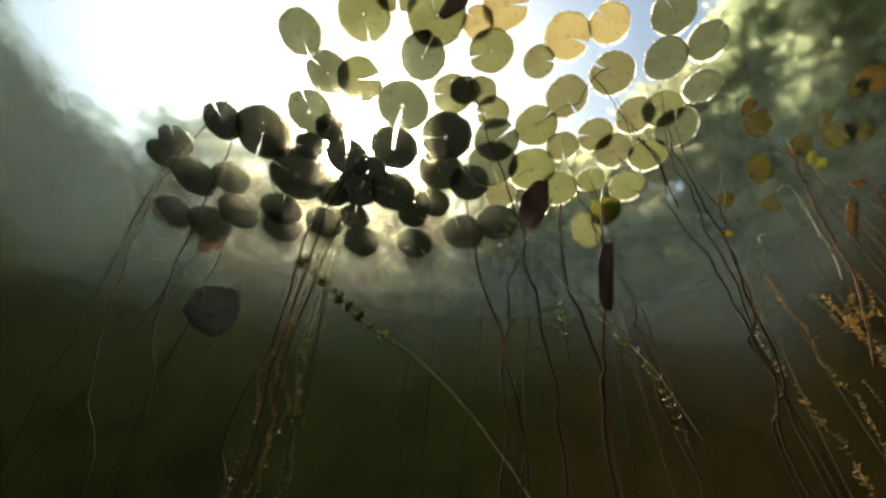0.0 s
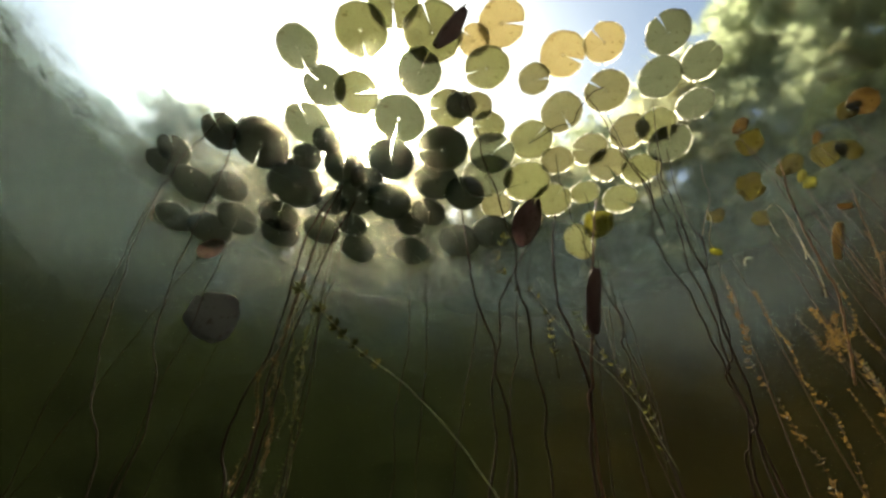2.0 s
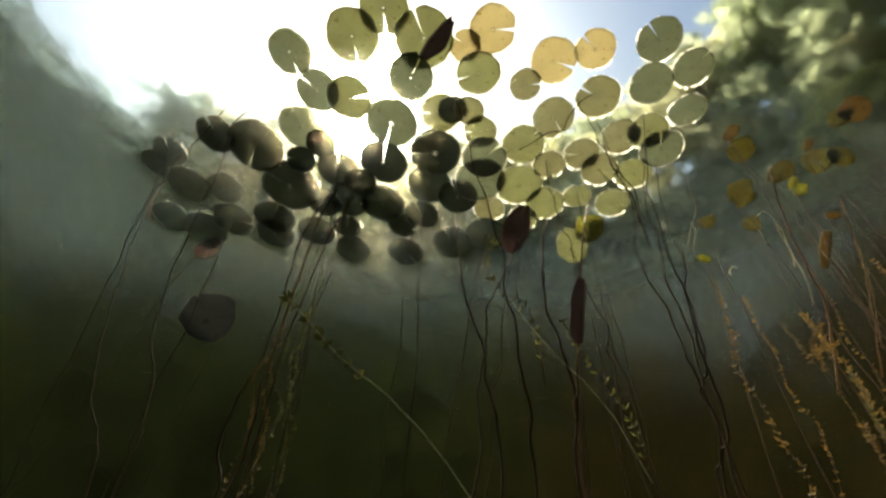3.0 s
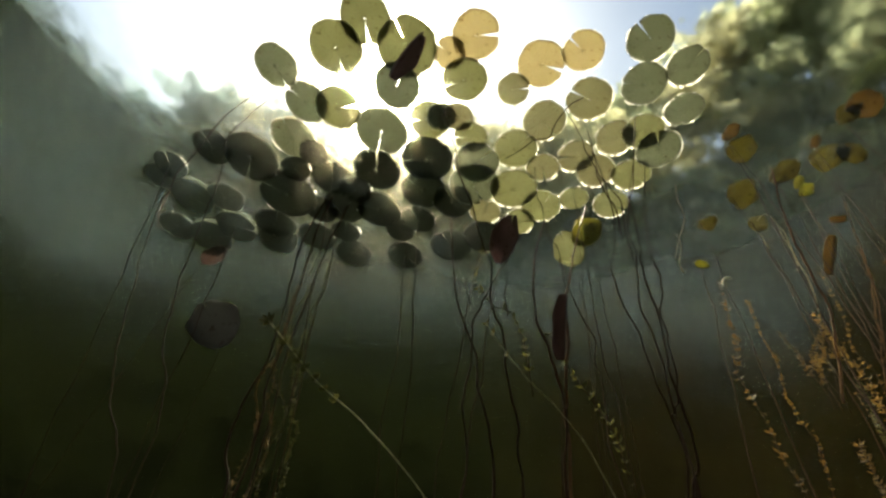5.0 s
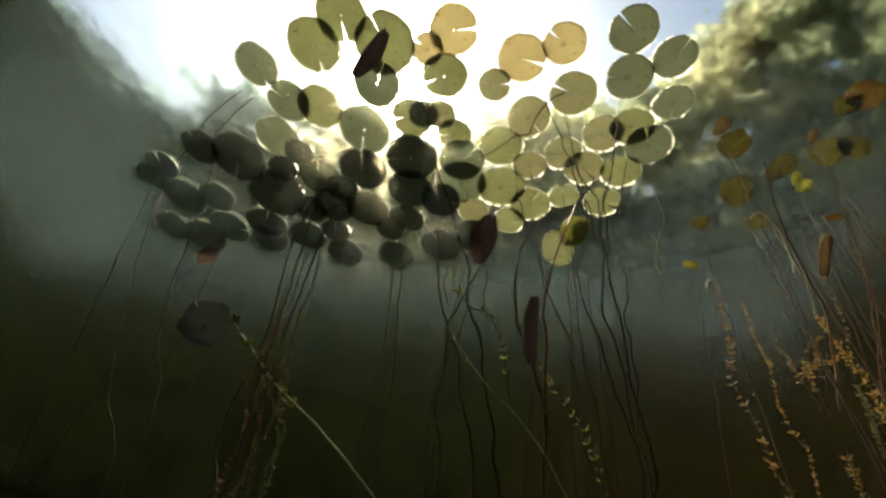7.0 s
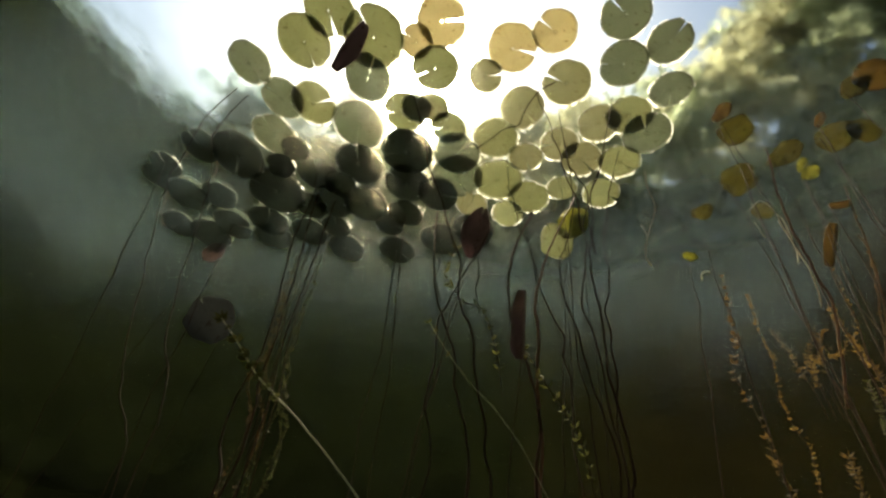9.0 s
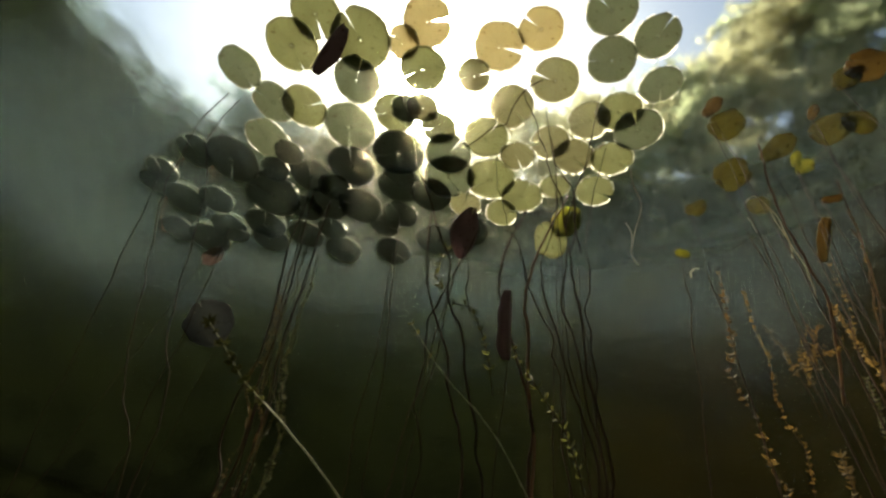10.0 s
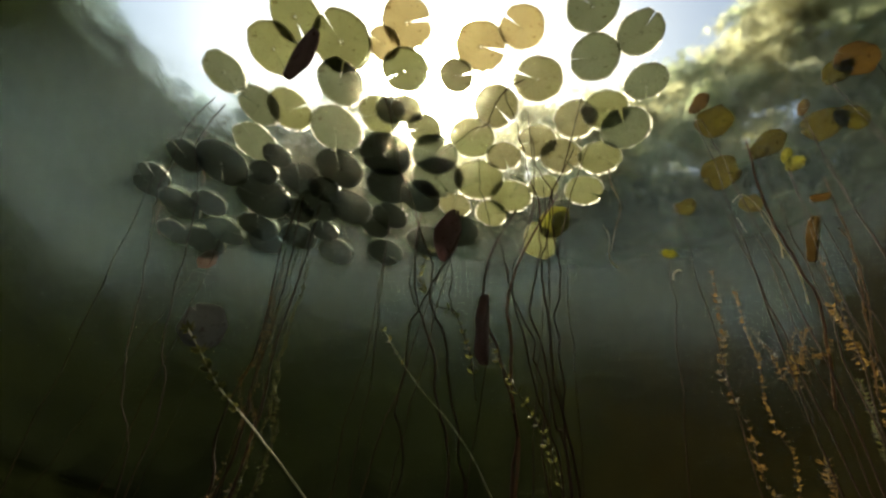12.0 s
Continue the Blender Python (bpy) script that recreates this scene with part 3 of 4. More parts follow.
def sheet_leaf(name, place, length, width, way, face, mat, label, category, curl=0.4, roll=0.0, seed=1, thick=0.0014):
    """A sunken lily leaf. way: along its length; face: the way its blade looks; curl bends it lengthwise, roll rolls its sides in.
    Its base is cleft, its margin wavy, one half folds more than the other."""
    rng = random.Random(seed)
    columns, rows = 21, 25
    lean = rng.uniform(-0.25, 0.25)
    ripple = [rng.uniform(0, 6.28) for _ in range(4)]
    grid = []
    for j in range(rows):
        v = j / (rows - 1)
        round_off = max(math.sin(math.pi * (0.02 + 0.96 * v)), 0.02) ** (0.5 if roll < 1 else 0.32)
        half = width / 2 * round_off * (1 + 0.06 * math.sin(7 * v + ripple[0]) + 0.035 * math.sin(15 * v + ripple[1]))
        bend = curl * (v - 0.5)
        for i in range(columns):
            u = 2 * i / (columns - 1) - 1
            fold = 0.05 + roll * (1 + (0.5 if u > 0 else -0.25) * (1 if lean > 0 else -1))
            a = u * fold
            side = half * math.sin(a) / fold
            lift = half * (1 - math.cos(a)) / fold
            wave = width * abs(u) ** 2 * (0.10 * math.sin(6 * v + ripple[2] + 2 * u) + 0.03 * math.sin(13 * v + ripple[3] + 3 * u))
            cleft = 0.16 * length * max(0.0, 1 - abs(u) * 5) * max(0.0, 1 - v * 3) if roll < 1 else 0.0
            grid.append(Vector((side + lean * width * (v - 0.5) ** 2, length * (v - 0.5) + cleft, lift + length * 0.6 * bend * bend + wave)))
    yv = Vector(way).normalized()
    zv = Vector(face)
    zv = (zv - yv * zv.dot(yv)).normalized()
    turn = Matrix((yv.cross(zv), yv, zv)).transposed()
    ob = part(name, mesh_of(name, *slab([turn @ q for q in grid], columns, rows, thick)), mat, None)
    ob.location = place
    if "near the surface" in label:
        return tagged(ob, label, category)
    ends = [turn @ grid[columns // 2], turn @ grid[(rows - 1) * columns + columns // 2]]
    top = min(ends, key=lambda q: q.z)
    deep = BED - place[2]
    aside = Vector((rng.uniform(-0.12, 0.12), rng.uniform(0.0, 0.16), 0))
    line = smooth_line([top, top + aside * 0.2 + Vector((0, 0, 0.12 * deep)), top + aside * 0.7 + Vector((0, 0, 0.45 * deep)),
                        Vector((top.x + aside.x, top.y + aside.y, deep))], 9)
    part("stalk", mesh_of("stalk", *tube(wobbled(line, 0.010, seed), 0.0007, 0.0016, 6, 0.15, rng)), STEM, ob, "thin brown leaf stalk")
    return tagged(ob, label, category)


def leafy_weed(points, r, mat, leaf_mat, label, leaf=0.012, every=0.02, ring=5, start=0.0, stop=1.0, seed=1, slim=0.2, name="pondweed", group="pondweed", wobble=0.004):
    """A stalk with whorls of small leaves between start and stop."""
    rng = random.Random(seed)
    base = Vector(points[-1])
    line = wobbled(smooth_line(shifted(points, base), 60), wobble, seed)
    ob = thing(name, base, label, "water weed", group)
    part("stalk", mesh_of("stalk", *tube(line[::6], r * 0.7, r, 6, 0.1, rng)), mat, ob)
    total = sum((line[i + 1] - line[i]).length for i in range(len(line) - 1))
    verts, faces = [], []
    run, due = 0.0, 0.0
    for i in range(len(line) - 1):
        step = (line[i + 1] - line[i])
        run += step.length
        if run < due or not start <= run / total <= stop:
            continue
        due = run + every * rng.uniform(0.7, 1.4)
        ahead = step.normalized()
        side = ahead.orthogonal().normalized()
        size = leaf * rng.uniform(0.5, 1.2)
        for k in range(ring):
            if rng.random() < 0.2:
                continue
            a = 2 * math.pi * (k + rng.uniform(-0.45, 0.45)) / ring
            out = (side * math.cos(a) + ahead.cross(side) * math.sin(a) - ahead * rng.uniform(-0.1, 0.8)).normalized()
            twist = Vector((rng.uniform(-1, 1), rng.uniform(-1, 1), rng.uniform(-1, 1))) * 0.6
            across = out.cross(ahead + twist).normalized() * size * slim
            up = -ahead * size * 0.12
            m = len(verts)
            q = line[i]
            verts += [q, q + out * size * 0.5 + across, q + out * size + up * 2, q + out * size * 0.5 - across, q + out * size * 0.5 + up * 1.5]
            faces += [(m, m + 1, m + 4), (m + 1, m + 2, m + 4), (m + 2, m + 3, m + 4), (m + 3, m, m + 4)]
    leaves = part("leaves", mesh_of("leaves", verts, faces, False), leaf_mat, ob)
    return ob


# long bowed stems and the brown thicket
stalk([(-0.541, 0.446, 0.988), (-0.661, 0.530, 0.965), (-0.866, 0.735, 0.969), (-0.986, 0.864, 0.962), (-1.162, 1.103, 0.970), (-1.238, 1.294, 0.822), (-1.224, 1.405, 0.633), (-1.174, 1.507, 0.444), (-1.053, 1.640, 0.137)], 0.0017, 0.0034, STEM, "long bowed reddish-brown lily stem", "lily_shoot", "lily shoot", "lily stems")
stalk([(-0.514, 0.467, 0.988), (-0.591, 0.522, 0.964), (-0.685, 0.617, 0.977), (-0.759, 0.755, 0.977), (-0.858, 0.925, 0.977), (-0.947, 1.097, 0.878), (-0.981, 1.222, 0.760), (-0.974, 1.325, 0.580), (-0.885, 1.429, 0.312)], 0.0017, 0.0034, STEM, "long bowed reddish-brown lily stem", "lily_shoot", "lily shoot", "lily stems")
stalk([(-0.388, 0.833, 0.978), (-0.465, 0.961, 0.966), (-0.519, 1.118, 0.820), (-0.536, 1.256, 0.615), (-0.583, 1.331, 0.412), (-0.598, 1.412, 0.265), (-0.551, 1.415, 0.111)], 0.003, 0.005, STEM, "gnarled brown stem in a dense thicket", "lily_shoot", "lily shoot", "lily stems")
stalk([(-0.364, 0.817, 0.978), (-0.450, 0.989, 0.974), (-0.491, 1.143, 0.853), (-0.510, 1.245, 0.687), (-0.531, 1.336, 0.465), (-0.515, 1.393, 0.266)], 0.003, 0.005, STEM, "gnarled brown stem in a dense thicket", "lily_shoot", "lily shoot", "lily stems")
stalk([(-0.309, 0.850, 0.978), (-0.421, 1.083, 0.963), (-0.479, 1.243, 0.747), (-0.516, 1.356, 0.574), (-0.510, 1.458, 0.336)], 0.003, 0.005, STEM, "gnarled brown stem in a dense thicket", "lily_shoot", "lily shoot", "lily stems")
stalk([(0.063, 0.860, 0.980), (0.093, 0.853, 0.738), (0.147, 0.921, 0.591), (0.195, 0.967, 0.467), (0.229, 1.008, 0.353), (0.270, 1.098, 0.190)], 0.0026, 0.004, STEM, "slender brown lily stem", "lily_shoot", "lily shoot", "lily stems")
stalk([(-0.030, 0.343, 0.976), (0.019, 0.423, 0.945), (0.068, 0.485, 0.829), (0.114, 0.551, 0.726), (0.152, 0.604, 0.652), (0.187, 0.658, 0.594), (0.208, 0.690, 0.501), (0.247, 0.769, 0.418), (0.280, 0.833, 0.321), (0.309, 0.904, 0.221), (0.332, 0.993, 0.076)], 0.0012, 0.0036, STEM, "slender brown lily stem", "lily_shoot", "lily shoot", "lily stems")
stalk([(0.390, 0.818, 0.980), (0.324, 0.739, 0.666), (0.341, 0.785, 0.523), (0.381, 0.825, 0.435), (0.418, 0.885, 0.329), (0.442, 0.977, 0.181)], 0.0026, 0.0045, STEM, "slender brown lily stem", "lily_shoot", "lily shoot", "lily stems")
stalk([(0.512, 0.748, 0.981), (0.402, 0.665, 0.587), (0.403, 0.735, 0.450), (0.422, 0.849, 0.337), (0.446, 0.958, 0.226)], 0.003, 0.0045, RED_STALK, "reddish lily stem behind the rolled leaf", "lily_shoot", "lily shoot", "lily stems")
# near bundle of stems
stalk([(0.402, 0.392, 0.855), (0.418, 0.409, 0.693), (0.424, 0.413, 0.525), (0.407, 0.414, 0.347), (0.424, 0.427, 0.240), (0.449, 0.452, 0.153), (0.479, 0.481, 0.091), (0.494, 0.515, 0.028), (0.512, 0.580, -0.049)], 0.0009, 0.0018, STEM, "thin dark stem in a near bundle", "lily_shoot", "lily shoot", "near bundle of stems")
stalk([(0.528, 0.366, 0.898), (0.497, 0.392, 0.709), (0.462, 0.397, 0.550), (0.441, 0.390, 0.396), (0.450, 0.403, 0.291), (0.469, 0.433, 0.199), (0.491, 0.467, 0.134), (0.513, 0.510, 0.062), (0.528, 0.584, -0.038)], 0.0010, 0.0024, STEM, "thin dark stem in a near bundle", "lily_shoot", "lily shoot", "near bundle of stems")
stalk([(0.510, 0.418, 0.738), (0.462, 0.407, 0.556), (0.440, 0.397, 0.404), (0.438, 0.412, 0.283), (0.457, 0.438, 0.203), (0.479, 0.469, 0.134), (0.503, 0.511, 0.062)], 0.0010, 0.0018, STEM, "thin dark stem in a near bundle", "lily_shoot", "lily shoot", "near bundle of stems")
stalk([(0.538, 0.414, 0.737), (0.496, 0.407, 0.550), (0.475, 0.400, 0.380), (0.468, 0.414, 0.277), (0.473, 0.434, 0.229), (0.483, 0.467, 0.150), (0.498, 0.512, 0.061)], 0.0009, 0.0017, STEM, "thin dark stem in a near bundle", "lily_shoot", "lily shoot", "near bundle of stems")
stalk([(0.558, 0.429, 0.505), (0.568, 0.448, 0.485), (0.575, 0.475, 0.473), (0.593, 0.498, 0.464)], 0.0008, 0.0012, SUNLIT_PALE, "short pale curled rootlet adrift", "rootlet", "rootlet")

stalk([(0.205, 0.474, 0.794), (0.265, 0.427, 0.818), (0.306, 0.406, 0.812), (0.321, 0.381, 0.842), (0.341, 0.357, 0.871), (0.389, 0.344, 0.920)], 0.0012, 0.0016, STEM, "thin crooked root hanging under the pads", "lily_shoot", "lily shoot", "lily stems", 0.02)
stalk([(0.344, 0.359, 0.902), (0.367, 0.379, 0.813), (0.398, 0.398, 0.691), (0.427, 0.413, 0.574), (0.447, 0.437, 0.481)], 0.0010, 0.0016, STEM, "thin crooked root hanging under the pads", "lily_shoot", "lily shoot", "lily stems", 0.02)
stalk([(0.416, 0.419, 0.782), (0.427, 0.432, 0.718), (0.449, 0.436, 0.648), (0.462, 0.448, 0.585), (0.471, 0.462, 0.519), (0.481, 0.480, 0.465)], 0.0010, 0.0016, STEM, "thin crooked root hanging under the pads", "lily_shoot", "lily shoot", "lily stems", 0.02)
stalk([(0.265, 0.601, 0.640), (0.220, 0.668, 0.559), (0.183, 0.700, 0.487), (0.170, 0.720, 0.430), (0.167, 0.748, 0.365), (0.167, 0.805, 0.262), (0.178, 0.907, 0.108)], 0.0014, 0.003, STEM, "slender brown lily stem", "lily_shoot", "lily shoot", "lily stems", 0.02)
stalk([(0.369, 0.633, 0.603), (0.401, 0.654, 0.513), (0.438, 0.687, 0.443), (0.460, 0.718, 0.374), (0.490, 0.778, 0.273)], 0.0012, 0.0022, STEM, "slender brown lily stem", "lily_shoot", "lily shoot", "lily stems", 0.02)
stalk([(0.288, 0.503, 0.811), (0.297, 0.525, 0.773), (0.313, 0.551, 0.716), (0.343, 0.590, 0.658), (0.367, 0.638, 0.592), (0.394, 0.680, 0.534)], 0.0008, 0.0014, STEM, "thin crooked root hanging under the pads", "lily_shoot", "lily shoot", "lily stems", 0.02)
stalk([(0.141, 0.665, 0.596), (0.139, 0.702, 0.559), (0.158, 0.752, 0.508)], 0.0007, 0.0009, STEM, "thin crooked root hanging under the pads", "lily_shoot", "lily shoot", "lily stems", 0.02)
stalk([(0.227, 0.646, 0.625), (0.241, 0.698, 0.572), (0.258, 0.768, 0.500)], 0.0007, 0.0009, STEM, "thin crooked root hanging under the pads", "lily_shoot", "lily shoot", "lily stems", 0.02)

# fuzzy reddish-brown weed wound through the thicket
for i, (top, mid, low, foot) in enumerate((
        ((-0.412, 1.002, 0.911), (-0.456, 1.162, 0.758), (-0.473, 1.271, 0.516), (-0.452, 1.414, 0.231)),
        ((-0.442, 1.015, 0.837), (-0.490, 1.177, 0.683), (-0.493, 1.286, 0.438), (-0.459, 1.378, 0.198)),
        ((-0.362, 1.029, 0.871), (-0.418, 1.196, 0.713), (-0.419, 1.285, 0.490), (-0.397, 1.412, 0.220)),
        ((-0.453, 1.054, 0.731), (-0.492, 1.196, 0.597), (-0.544, 1.322, 0.412), (-0.520, 1.393, 0.197)),
        ((-0.385, 1.128, 0.708), (-0.404, 1.217, 0.555), (-0.408, 1.316, 0.387), (-0.371, 1.369, 0.188)))):
    leafy_weed([top, mid, low, foot, (foot[0], foot[1] + 0.02, BED)], 0.0012, STEM, BROWN_WEED if i % 2 else DARK_WEED,
               "fuzzy reddish-brown water weed in the stem thicket", 0.011, 0.008, 7, 0.0, 0.8, 500 + i, 0.1, "water_milfoil", "feathery weeds", 0.03)

# sunken and rolled leaves
sheet_leaf("young_leaf", (0.230, 0.636, 0.656), 0.136, 0.079, (-0.182, 0.672, -0.718), (-0.217, -0.739, -0.638), DEAD_LEAF, "dark folded lily leaf hanging below the pads", "lily leaf", 0.4, 0.8, 3)
sheet_leaf("rolled_leaf", (0.354, 0.606, 0.365), 0.142, 0.049, (0.062, 0.679, -0.731), (-0.384, -0.660, -0.646), DEAD_LEAF, "tightly rolled dark purple lily leaf hanging upright", "lily leaf", 0.2, 1.9, 4)
sheet_leaf("rolled_leaf", (-0.035, 0.176, 0.659), 0.110, 0.052, (-0.476, 0.553, -0.684), (0.566, -0.402, -0.720), PURPLE_LEAF, "rolled purple lily leaf hanging near the surface", "lily leaf", 0.35, 1.4, 5)
sheet_leaf("sunken_leaf", (-0.765, 1.215, 0.647), 0.180, 0.186, (0.521, 0.534, -0.666), (0.307, -0.845, -0.437), GREY_LEAF, "dark purplish leaf hanging upright in the murk", "lily leaf", 0.5, 0.6, 6)
sheet_leaf("sunken_leaf", (-0.897, 1.169, 0.944), 0.127, 0.073, (0.883, -0.423, 0.204), (-0.069, -0.546, -0.835), PALE_LEAF, "pinkish pale dead leaf among the stems", "lily leaf", 0.6, 0.5, 7)
sheet_leaf("lime_leaf", (0.516, 0.800, 0.930), 0.082, 0.076, (0.589, 0.495, -0.639), (-0.282, -0.615, -0.736), LIME_LEAF, "small lime-green sunlit lily leaf under water", "lily leaf", 0.3, 0.3, 10)
sheet_leaf("lime_leaf", (0.469, 0.847, 0.874), 0.122, 0.100, (0.556, 0.496, -0.667), (-0.265, -0.654, -0.708), PAD["green"], "dim olive lily leaf under water", "lily leaf", 0.3, 0.3, 11)
sheet_leaf("lime_leaf", (0.507, 0.766, 0.875), 0.107, 0.084, (0.589, -0.625, 0.512), (-0.347, -0.768, -0.539), LIME_LEAF, "small lime-green sunlit lily leaf under water", "lily leaf", 0.3, 0.3, 12)

# pale bare stalks with weed at their tips
leafy_weed([(-0.259, 0.586, 0.275), (-0.208, 0.590, 0.233), (-0.161, 0.592, 0.193), (-0.096, 0.597, 0.146), (-0.029, 0.600, 0.104), (0.033, 0.617, 0.065), (0.081, 0.640, 0.030), (0.121, 0.664, -0.004), (0.168, 0.692, -0.050), (0.219, 0.737, -0.113)], 0.0011, PALE_STALK, DARK_WEED, "pale slanting pondweed stalk with leafy tip", 0.017, 0.028, 12, 0.0, 0.36, 21, 0.22)
leafy_weed([(0.181, 0.507, 0.275), (0.230, 0.527, 0.220), (0.282, 0.542, 0.172), (0.317, 0.552, 0.145), (0.368, 0.573, 0.090), (0.424, 0.609, 0.018)], 0.0006, PALE_STALK, WEED_LEAF, "thin pale slanting pondweed stalk", 0.012, 0.02, 4, 0.0, 0.2, 22)
leafy_weed([(0.177, 0.690, 0.650), (0.156, 0.719, 0.583), (0.193, 0.724, 0.527), (0.216, 0.741, 0.507), (0.260, 0.744, 0.496), (0.294, 0.764, 0.442), (0.312, 0.801, 0.404), (0.335, 0.849, 0.324)], 0.0012, STEM, WEED_LEAF, "small leafy pondweed sprig winding up a stem", 0.018, 0.02, 4, 0.0, 0.9, 23)
leafy_weed([(0.350, 0.708, 0.415), (0.392, 0.733, 0.356), (0.439, 0.746, 0.293), (0.481, 0.765, 0.240), (0.508, 0.784, 0.190), (0.536, 0.835, 0.123)], 0.0014, STEM, WEED_LEAF, "dim leafy pondweed in the shade", 0.018, 0.02, 4, 0.0, 1.0, 24)

# sunlit leaves and stalks on the amber side
sheet_leaf("sunken_leaf", (0.847, 0.444, 0.921), 0.098, 0.075, (0.959, 0.173, 0.225), (-0.549, -0.378, -0.746), OLIVE_LEAF, "yellow-olive sunlit lily leaf under water", "lily leaf", 0.35, 0.30, 131)
sheet_leaf("orange_leaf", (0.804, 0.409, 0.934), 0.059, 0.035, (0.542, -0.595, 0.593), (-0.526, -0.196, -0.828), ORANGE_LEAF, "pinkish-orange pointed leaf curling over another", "lily leaf", 0.60, 0.50, 132)
sheet_leaf("sunken_leaf", (0.974, 0.488, 0.892), 0.098, 0.054, (0.714, -0.441, 0.544), (-0.622, -0.348, -0.701), OLIVE_LEAF, "yellow-olive sunlit lily leaf under water", "lily leaf", 0.30, 0.35, 133)
sheet_leaf("sunken_leaf", (0.890, 0.562, 0.874), 0.102, 0.090, (0.870, -0.107, 0.482), (-0.474, -0.339, -0.812), OLIVE_LEAF, "dim olive lily leaf under water", "lily leaf", 0.30, 0.25, 134)
sheet_leaf("lime_leaf", (1.038, 0.520, 0.866), 0.051, 0.036, (0.805, -0.339, 0.487), (-0.502, -0.427, -0.752), LIME_LEAF, "small yellow-green sunlit leaf", "lily leaf", 0.50, 0.40, 135)
sheet_leaf("lime_leaf", (1.026, 0.513, 0.889), 0.039, 0.024, (-0.023, -0.865, 0.502), (-0.593, -0.334, -0.733), LIME_LEAF, "small yellow-green sunlit leaf", "lily leaf", 0.50, 0.50, 136)
sheet_leaf("sunken_leaf", (0.838, 0.667, 0.862), 0.056, 0.049, (0.957, -0.235, 0.168), (-0.409, -0.172, -0.896), OLIVE_LEAF, "dim olive lily leaf under water", "lily leaf", 0.30, 0.30, 137)
sheet_leaf("orange_leaf", (1.033, 0.414, 0.939), 0.038, 0.023, (0.059, -0.867, 0.495), (-0.534, -0.138, -0.834), ORANGE_LEAF, "small amber leaf scrap among stalks", "lily leaf", 0.40, 0.50, 138)
sheet_leaf("sunken_leaf", (1.103, 0.465, 0.954), 0.094, 0.076, (0.919, -0.371, 0.135), (-0.476, -0.241, -0.846), OLIVE_LEAF, "dim olive lily leaf under water", "lily leaf", 0.30, 0.30, 139)
sheet_leaf("sunken_leaf", (1.149, 0.439, 0.948), 0.074, 0.053, (0.871, 0.285, -0.400), (-0.703, -0.263, -0.660), OLIVE_LEAF, "dim brown-olive lily leaf under water", "lily leaf", 0.40, 0.40, 140)
sheet_leaf("orange_leaf", (1.078, 0.296, 0.935), 0.089, 0.070, (0.970, 0.238, -0.043), (-0.673, -0.193, -0.714), ORANGE_LEAF, "dim reddish-brown lily leaf under water", "lily leaf", 0.40, 0.30, 141)
sheet_leaf("sunken_leaf", (1.056, 0.327, 0.935), 0.061, 0.050, (0.618, -0.683, 0.390), (-0.629, -0.210, -0.748), OLIVE_LEAF, "dim olive lily leaf under water", "lily leaf", 0.40, 0.30, 142)
sheet_leaf("sunken_leaf", (1.032, 0.700, 0.934), 0.069, 0.051, (0.975, 0.219, 0.044), (-0.375, -0.521, -0.767), OLIVE_LEAF, "dim olive lily leaf under water", "lily leaf", 0.30, 0.30, 143)
sheet_leaf("lime_leaf", (0.771, 0.672, 0.682), 0.021, 0.039, (0.141, -0.559, 0.817), (-0.231, -0.605, -0.762), LIME_LEAF, "small yellow-green leaf scrap adrift", "lily leaf", 0.50, 0.50, 144)
sheet_leaf("rolled_leaf", (1.025, 0.560, 0.648), 0.098, 0.036, (0.027, 0.707, -0.706), (-0.651, -0.524, -0.550), ORANGE_LEAF, "rolled orange leaf hanging upright", "lily leaf", 0.3, 1.7, 36)
sheet_leaf("rolled_leaf", (1.013, 0.484, 0.696), 0.036, 0.022, (0.962, -0.267, 0.061), (-0.116, -0.601, -0.791), ORANGE_LEAF, "curled orange-pink leaf scrap on a stalk", "lily leaf", 0.6, 1.2, 41)
stalk([(0.895, 0.568, 0.766), (0.916, 0.552, 0.783), (0.948, 0.566, 0.769), (0.982, 0.595, 0.739), (1.008, 0.627, 0.708), (1.046, 0.667, 0.658), (1.069, 0.717, 0.600)], 0.0009, 0.0012, SUNLIT_PALE, "pale curling leaf stalk lit by the sun", "leaf_stalk", "stalk", "amber stalks")
stalk([(0.949, 0.573, 0.761), (0.974, 0.593, 0.742), (0.999, 0.618, 0.716), (1.010, 0.650, 0.675)], 0.0009, 0.0012, SUNLIT_PALE, "pale curling leaf stalk lit by the sun", "leaf_stalk", "stalk", "amber stalks")
stalk([(0.906, 0.593, 0.742), (0.920, 0.603, 0.731), (0.935, 0.617, 0.718)], 0.0009, 0.0009, SUNLIT_PALE, "short pale stalk scrap adrift", "leaf_stalk", "stalk")
stalk([(0.722, 0.568, 0.506), (0.729, 0.562, 0.516), (0.737, 0.557, 0.524)], 0.0010, 0.0012, SUNLIT_PALE, "short pale stalk scrap adrift", "leaf_stalk", "stalk")
stalk([(0.570, 0.387, 0.623), (0.577, 0.409, 0.601), (0.598, 0.437, 0.576), (0.592, 0.467, 0.543), (0.587, 0.501, 0.508)], 0.0013, 0.0010, SUNLIT_PALE, "fine pale rootlet hanging from the surface", "rootlet", "rootlet", wobble=0.004)
stalk([(0.903, 0.453, 0.854), (0.922, 0.496, 0.797), (0.948, 0.544, 0.735), (0.992, 0.603, 0.671), (1.052, 0.669, 0.598), (1.083, 0.733, 0.523), (1.106, 0.829, 0.404)], 0.002, 0.003, RED_STALK, "thin reddish stalk of a sunlit leaf", "leaf_stalk", "stalk", "amber stalks")
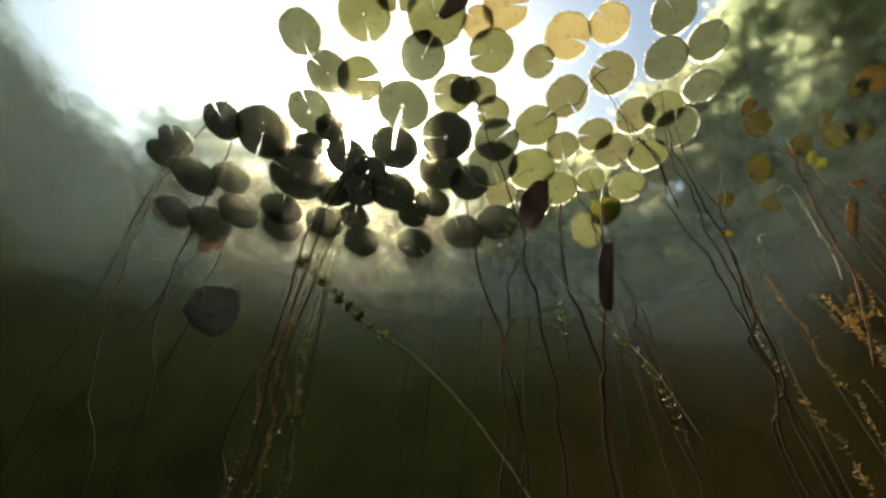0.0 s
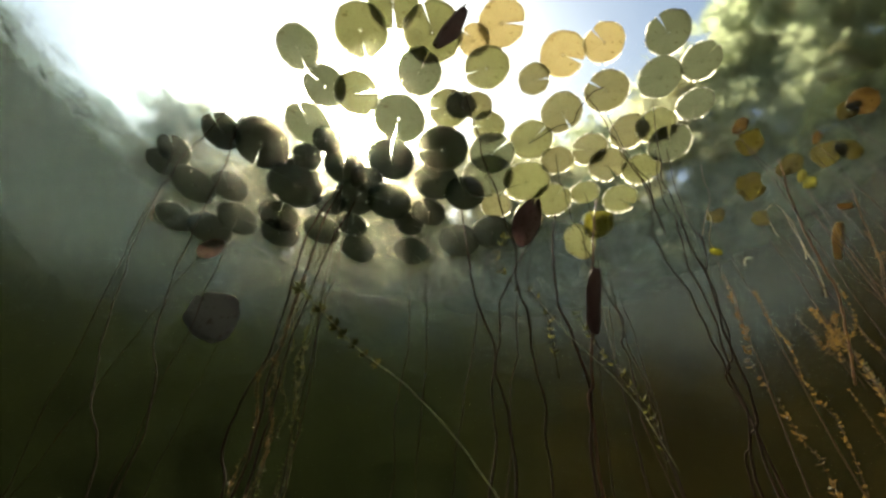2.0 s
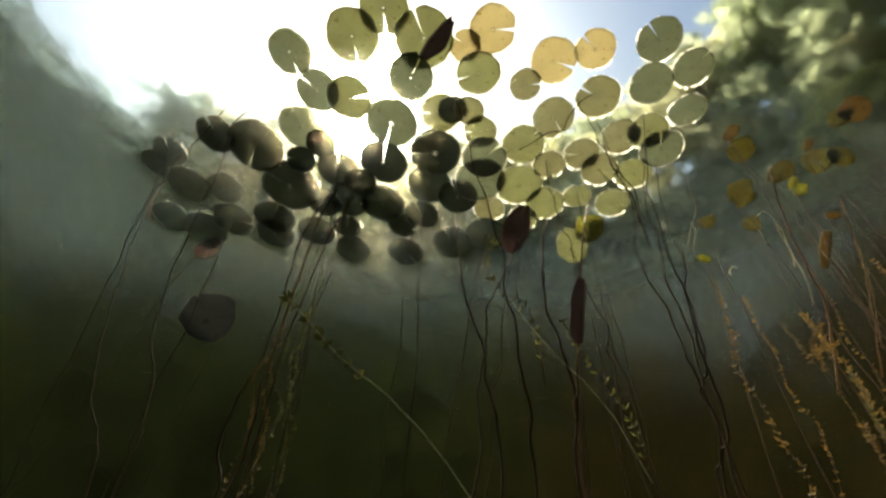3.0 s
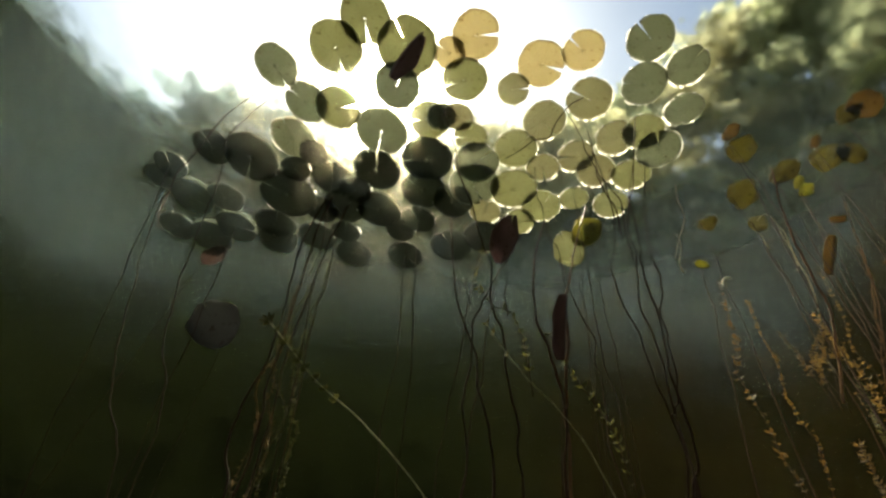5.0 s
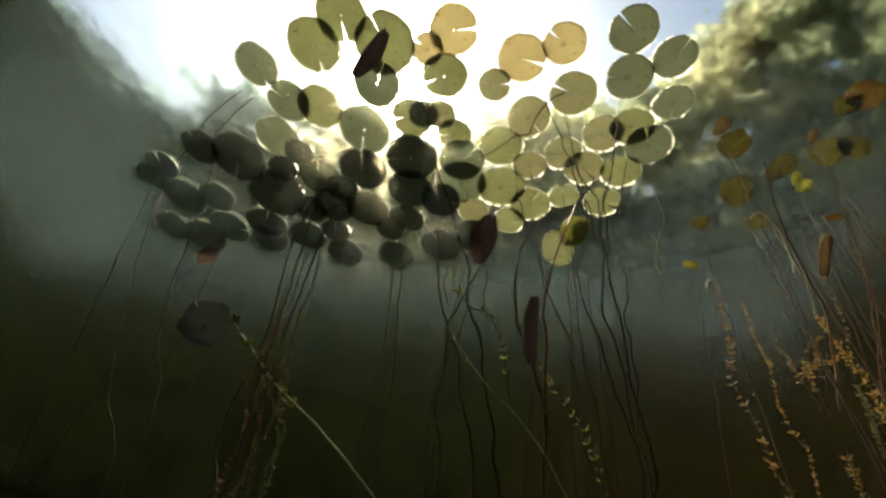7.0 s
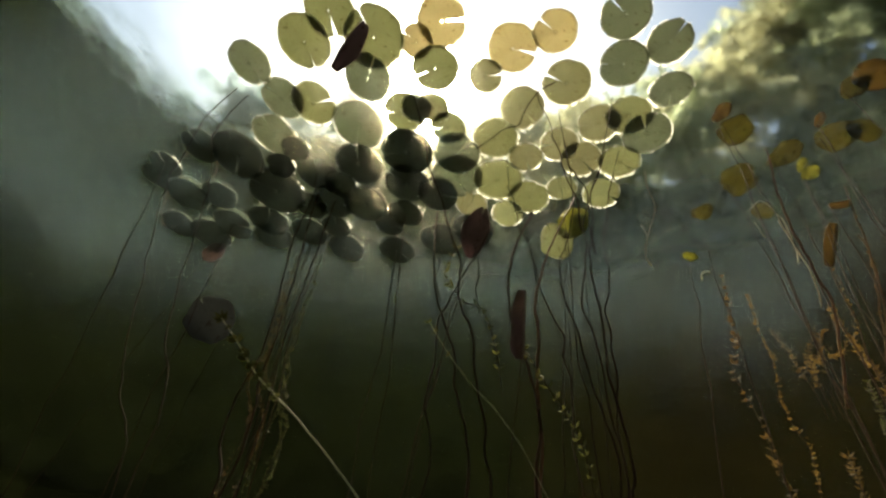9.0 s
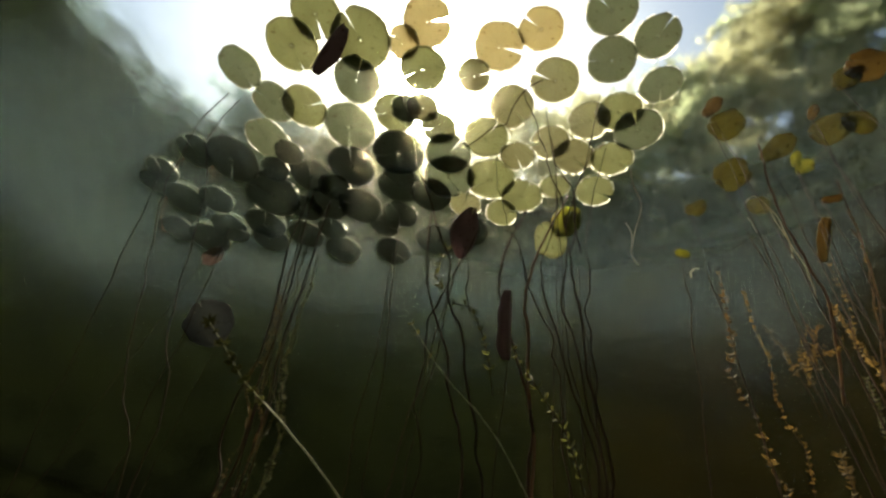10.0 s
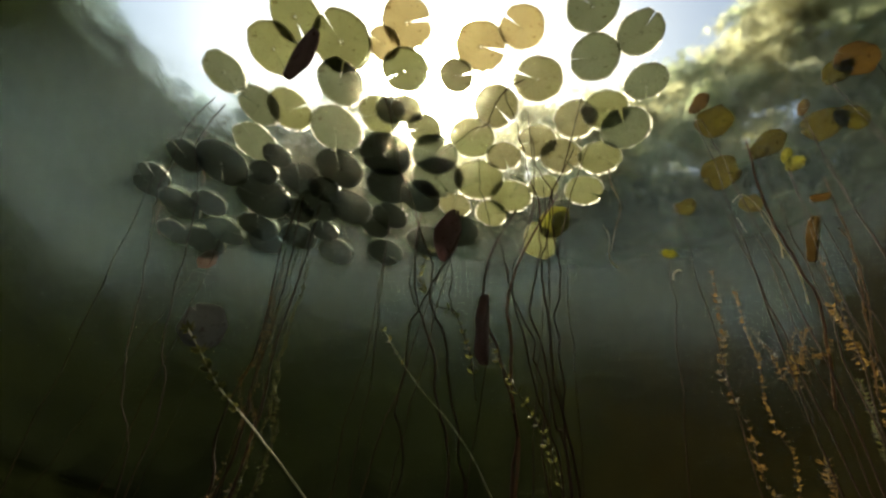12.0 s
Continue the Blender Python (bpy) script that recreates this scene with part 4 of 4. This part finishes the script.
rng = random.Random(77)
for i in range(5):
    x, y = rng.uniform(0.9, 1.5), rng.uniform(0.7, 1.35)
    top = rng.uniform(0.15, 0.5)
    lean = Vector((rng.uniform(-0.16, 0.12), rng.uniform(-0.12, 0.1), 0))
    foot = Vector((x, y, BED))
    tip = Vector((x, y, top)) + lean * 2
    leafy_weed([tip, tip * 0.66 + foot * 0.34 + lean, tip * 0.33 + foot * 0.67 + lean * 0.6, foot], 0.001, RED_STALK if i % 3 == 0 else STEM,
               (BROWN_WEED, AMBER_WEED, WEED_LEAF)[i % 3], "feathery brown water weed rising from the bed", rng.choice((0.007, 0.009, 0.012)), 0.006, 9, 0.0, 0.75, 100 + i, 0.07, "water_milfoil", "feathery weeds", 0.05)
# bushy amber weed and beaded stalks
for i, (a, b) in enumerate(((-18, -42), (4, -50), (26, -58), (40, -30), (12, -26))):
    root = Vector((0.965, 0.710, 0.418)) + Vector((a, 0.4 * b, 0)) * 0.0006
    tip = root + Vector((a * 0.0020, -0.02 + 0.03 * math.sin(a), 0.03 - b * 0.0009 + 0.03 * math.sin(3 * a)))
    leafy_weed([tip, (tip + root) / 2 + Vector((a * 0.0005, 0, 0.01)), root, root - Vector((0, 0, 0.12))], 0.0005, STEM, AMBER_WEED if i % 2 else BROWN_WEED,
               "bushy amber pondweed catching the sun", 0.009, 0.007, 4, 0.0, 0.6, 300 + i, 0.2, "pondweed", "bushy pondweed", 0.02)
leafy_weed([(0.999, 0.436, 0.695), (1.024, 0.475, 0.657), (1.042, 0.509, 0.612), (1.059, 0.543, 0.567), (1.077, 0.593, 0.507), (1.098, 0.658, 0.421)], 0.0012, RED_STALK, BROWN_WEED, "slender beaded amber stalk", 0.006, 0.012, 5, 0.0, 1.0, 320, 0.3, "pondweed", "bushy pondweed", 0.012)
leafy_weed([(1.036, 0.506, 0.625), (1.050, 0.526, 0.596), (1.066, 0.567, 0.543), (1.085, 0.624, 0.476), (1.103, 0.705, 0.373)], 0.0012, RED_STALK, BROWN_WEED, "slender beaded amber stalk", 0.006, 0.012, 5, 0.0, 1.0, 321, 0.3, "pondweed", "bushy pondweed", 0.012)
# leafy amber weed bank where the sun comes in from the side
for i in range(8):
    x, y = rng.uniform(1.05, 1.6), rng.uniform(0.5, 1.3)
    top = rng.uniform(0.4, 0.85)
    lean = Vector((rng.uniform(-0.06, 0.06), rng.uniform(-0.06, 0.06), 0))
    foot, tip = Vector((x, y, BED)), Vector((x, y, top)) + lean * 2
    leafy_weed([tip, tip * 0.7 + foot * 0.3 + lean, tip * 0.4 + foot * 0.6 - lean * 0.3, foot], 0.0008, STEM, (AMBER_WEED, BROWN_WEED, AMBER_WEED, BROWN_WEED)[i % 4],
               "broad-leaved amber pondweed rising from the bed", rng.choice((0.008, 0.011, 0.015)), rng.uniform(0.008, 0.016), 5, 0.0, 0.55, 400 + i, 0.24, "pondweed", "amber pondweed", 0.04)


# air bubbles under the leaves and specks adrift, too many to count
verts, faces = [], []
for i in range(220):
    if i < 120:
        q = Vector((rng.uniform(-1.1, 0.85), rng.uniform(0.3, 1.2), SURFACE - 0.016 - 0.004 * rng.random()))
    else:
        q = Vector((rng.uniform(-0.9, 0.9), rng.uniform(0.4, 1.2), rng.uniform(0.3, 0.95)))
    r = rng.choice((0.0004, 0.0005, 0.0007, 0.0010))
    k = len(verts)
    verts += [q + Vector(v) * r for v in ((1, 0, 0), (-1, 0, 0), (0, 1, 0), (0, -1, 0), (0, 0, 1), (0, 0, -1))]
    faces += [(k + a, k + b, k + c) for a, b, c in ((0, 2, 4), (2, 1, 4), (1, 3, 4), (3, 0, 4), (2, 0, 5), (1, 2, 5), (3, 1, 5), (0, 3, 5))]
specks = part("air_bubbles", mesh_of("air_bubbles", verts, faces), SUNLIT_PALE, None)
tagged(specks, "tiny pale air bubbles and silt specks adrift", "bubbles", kind="stuff")
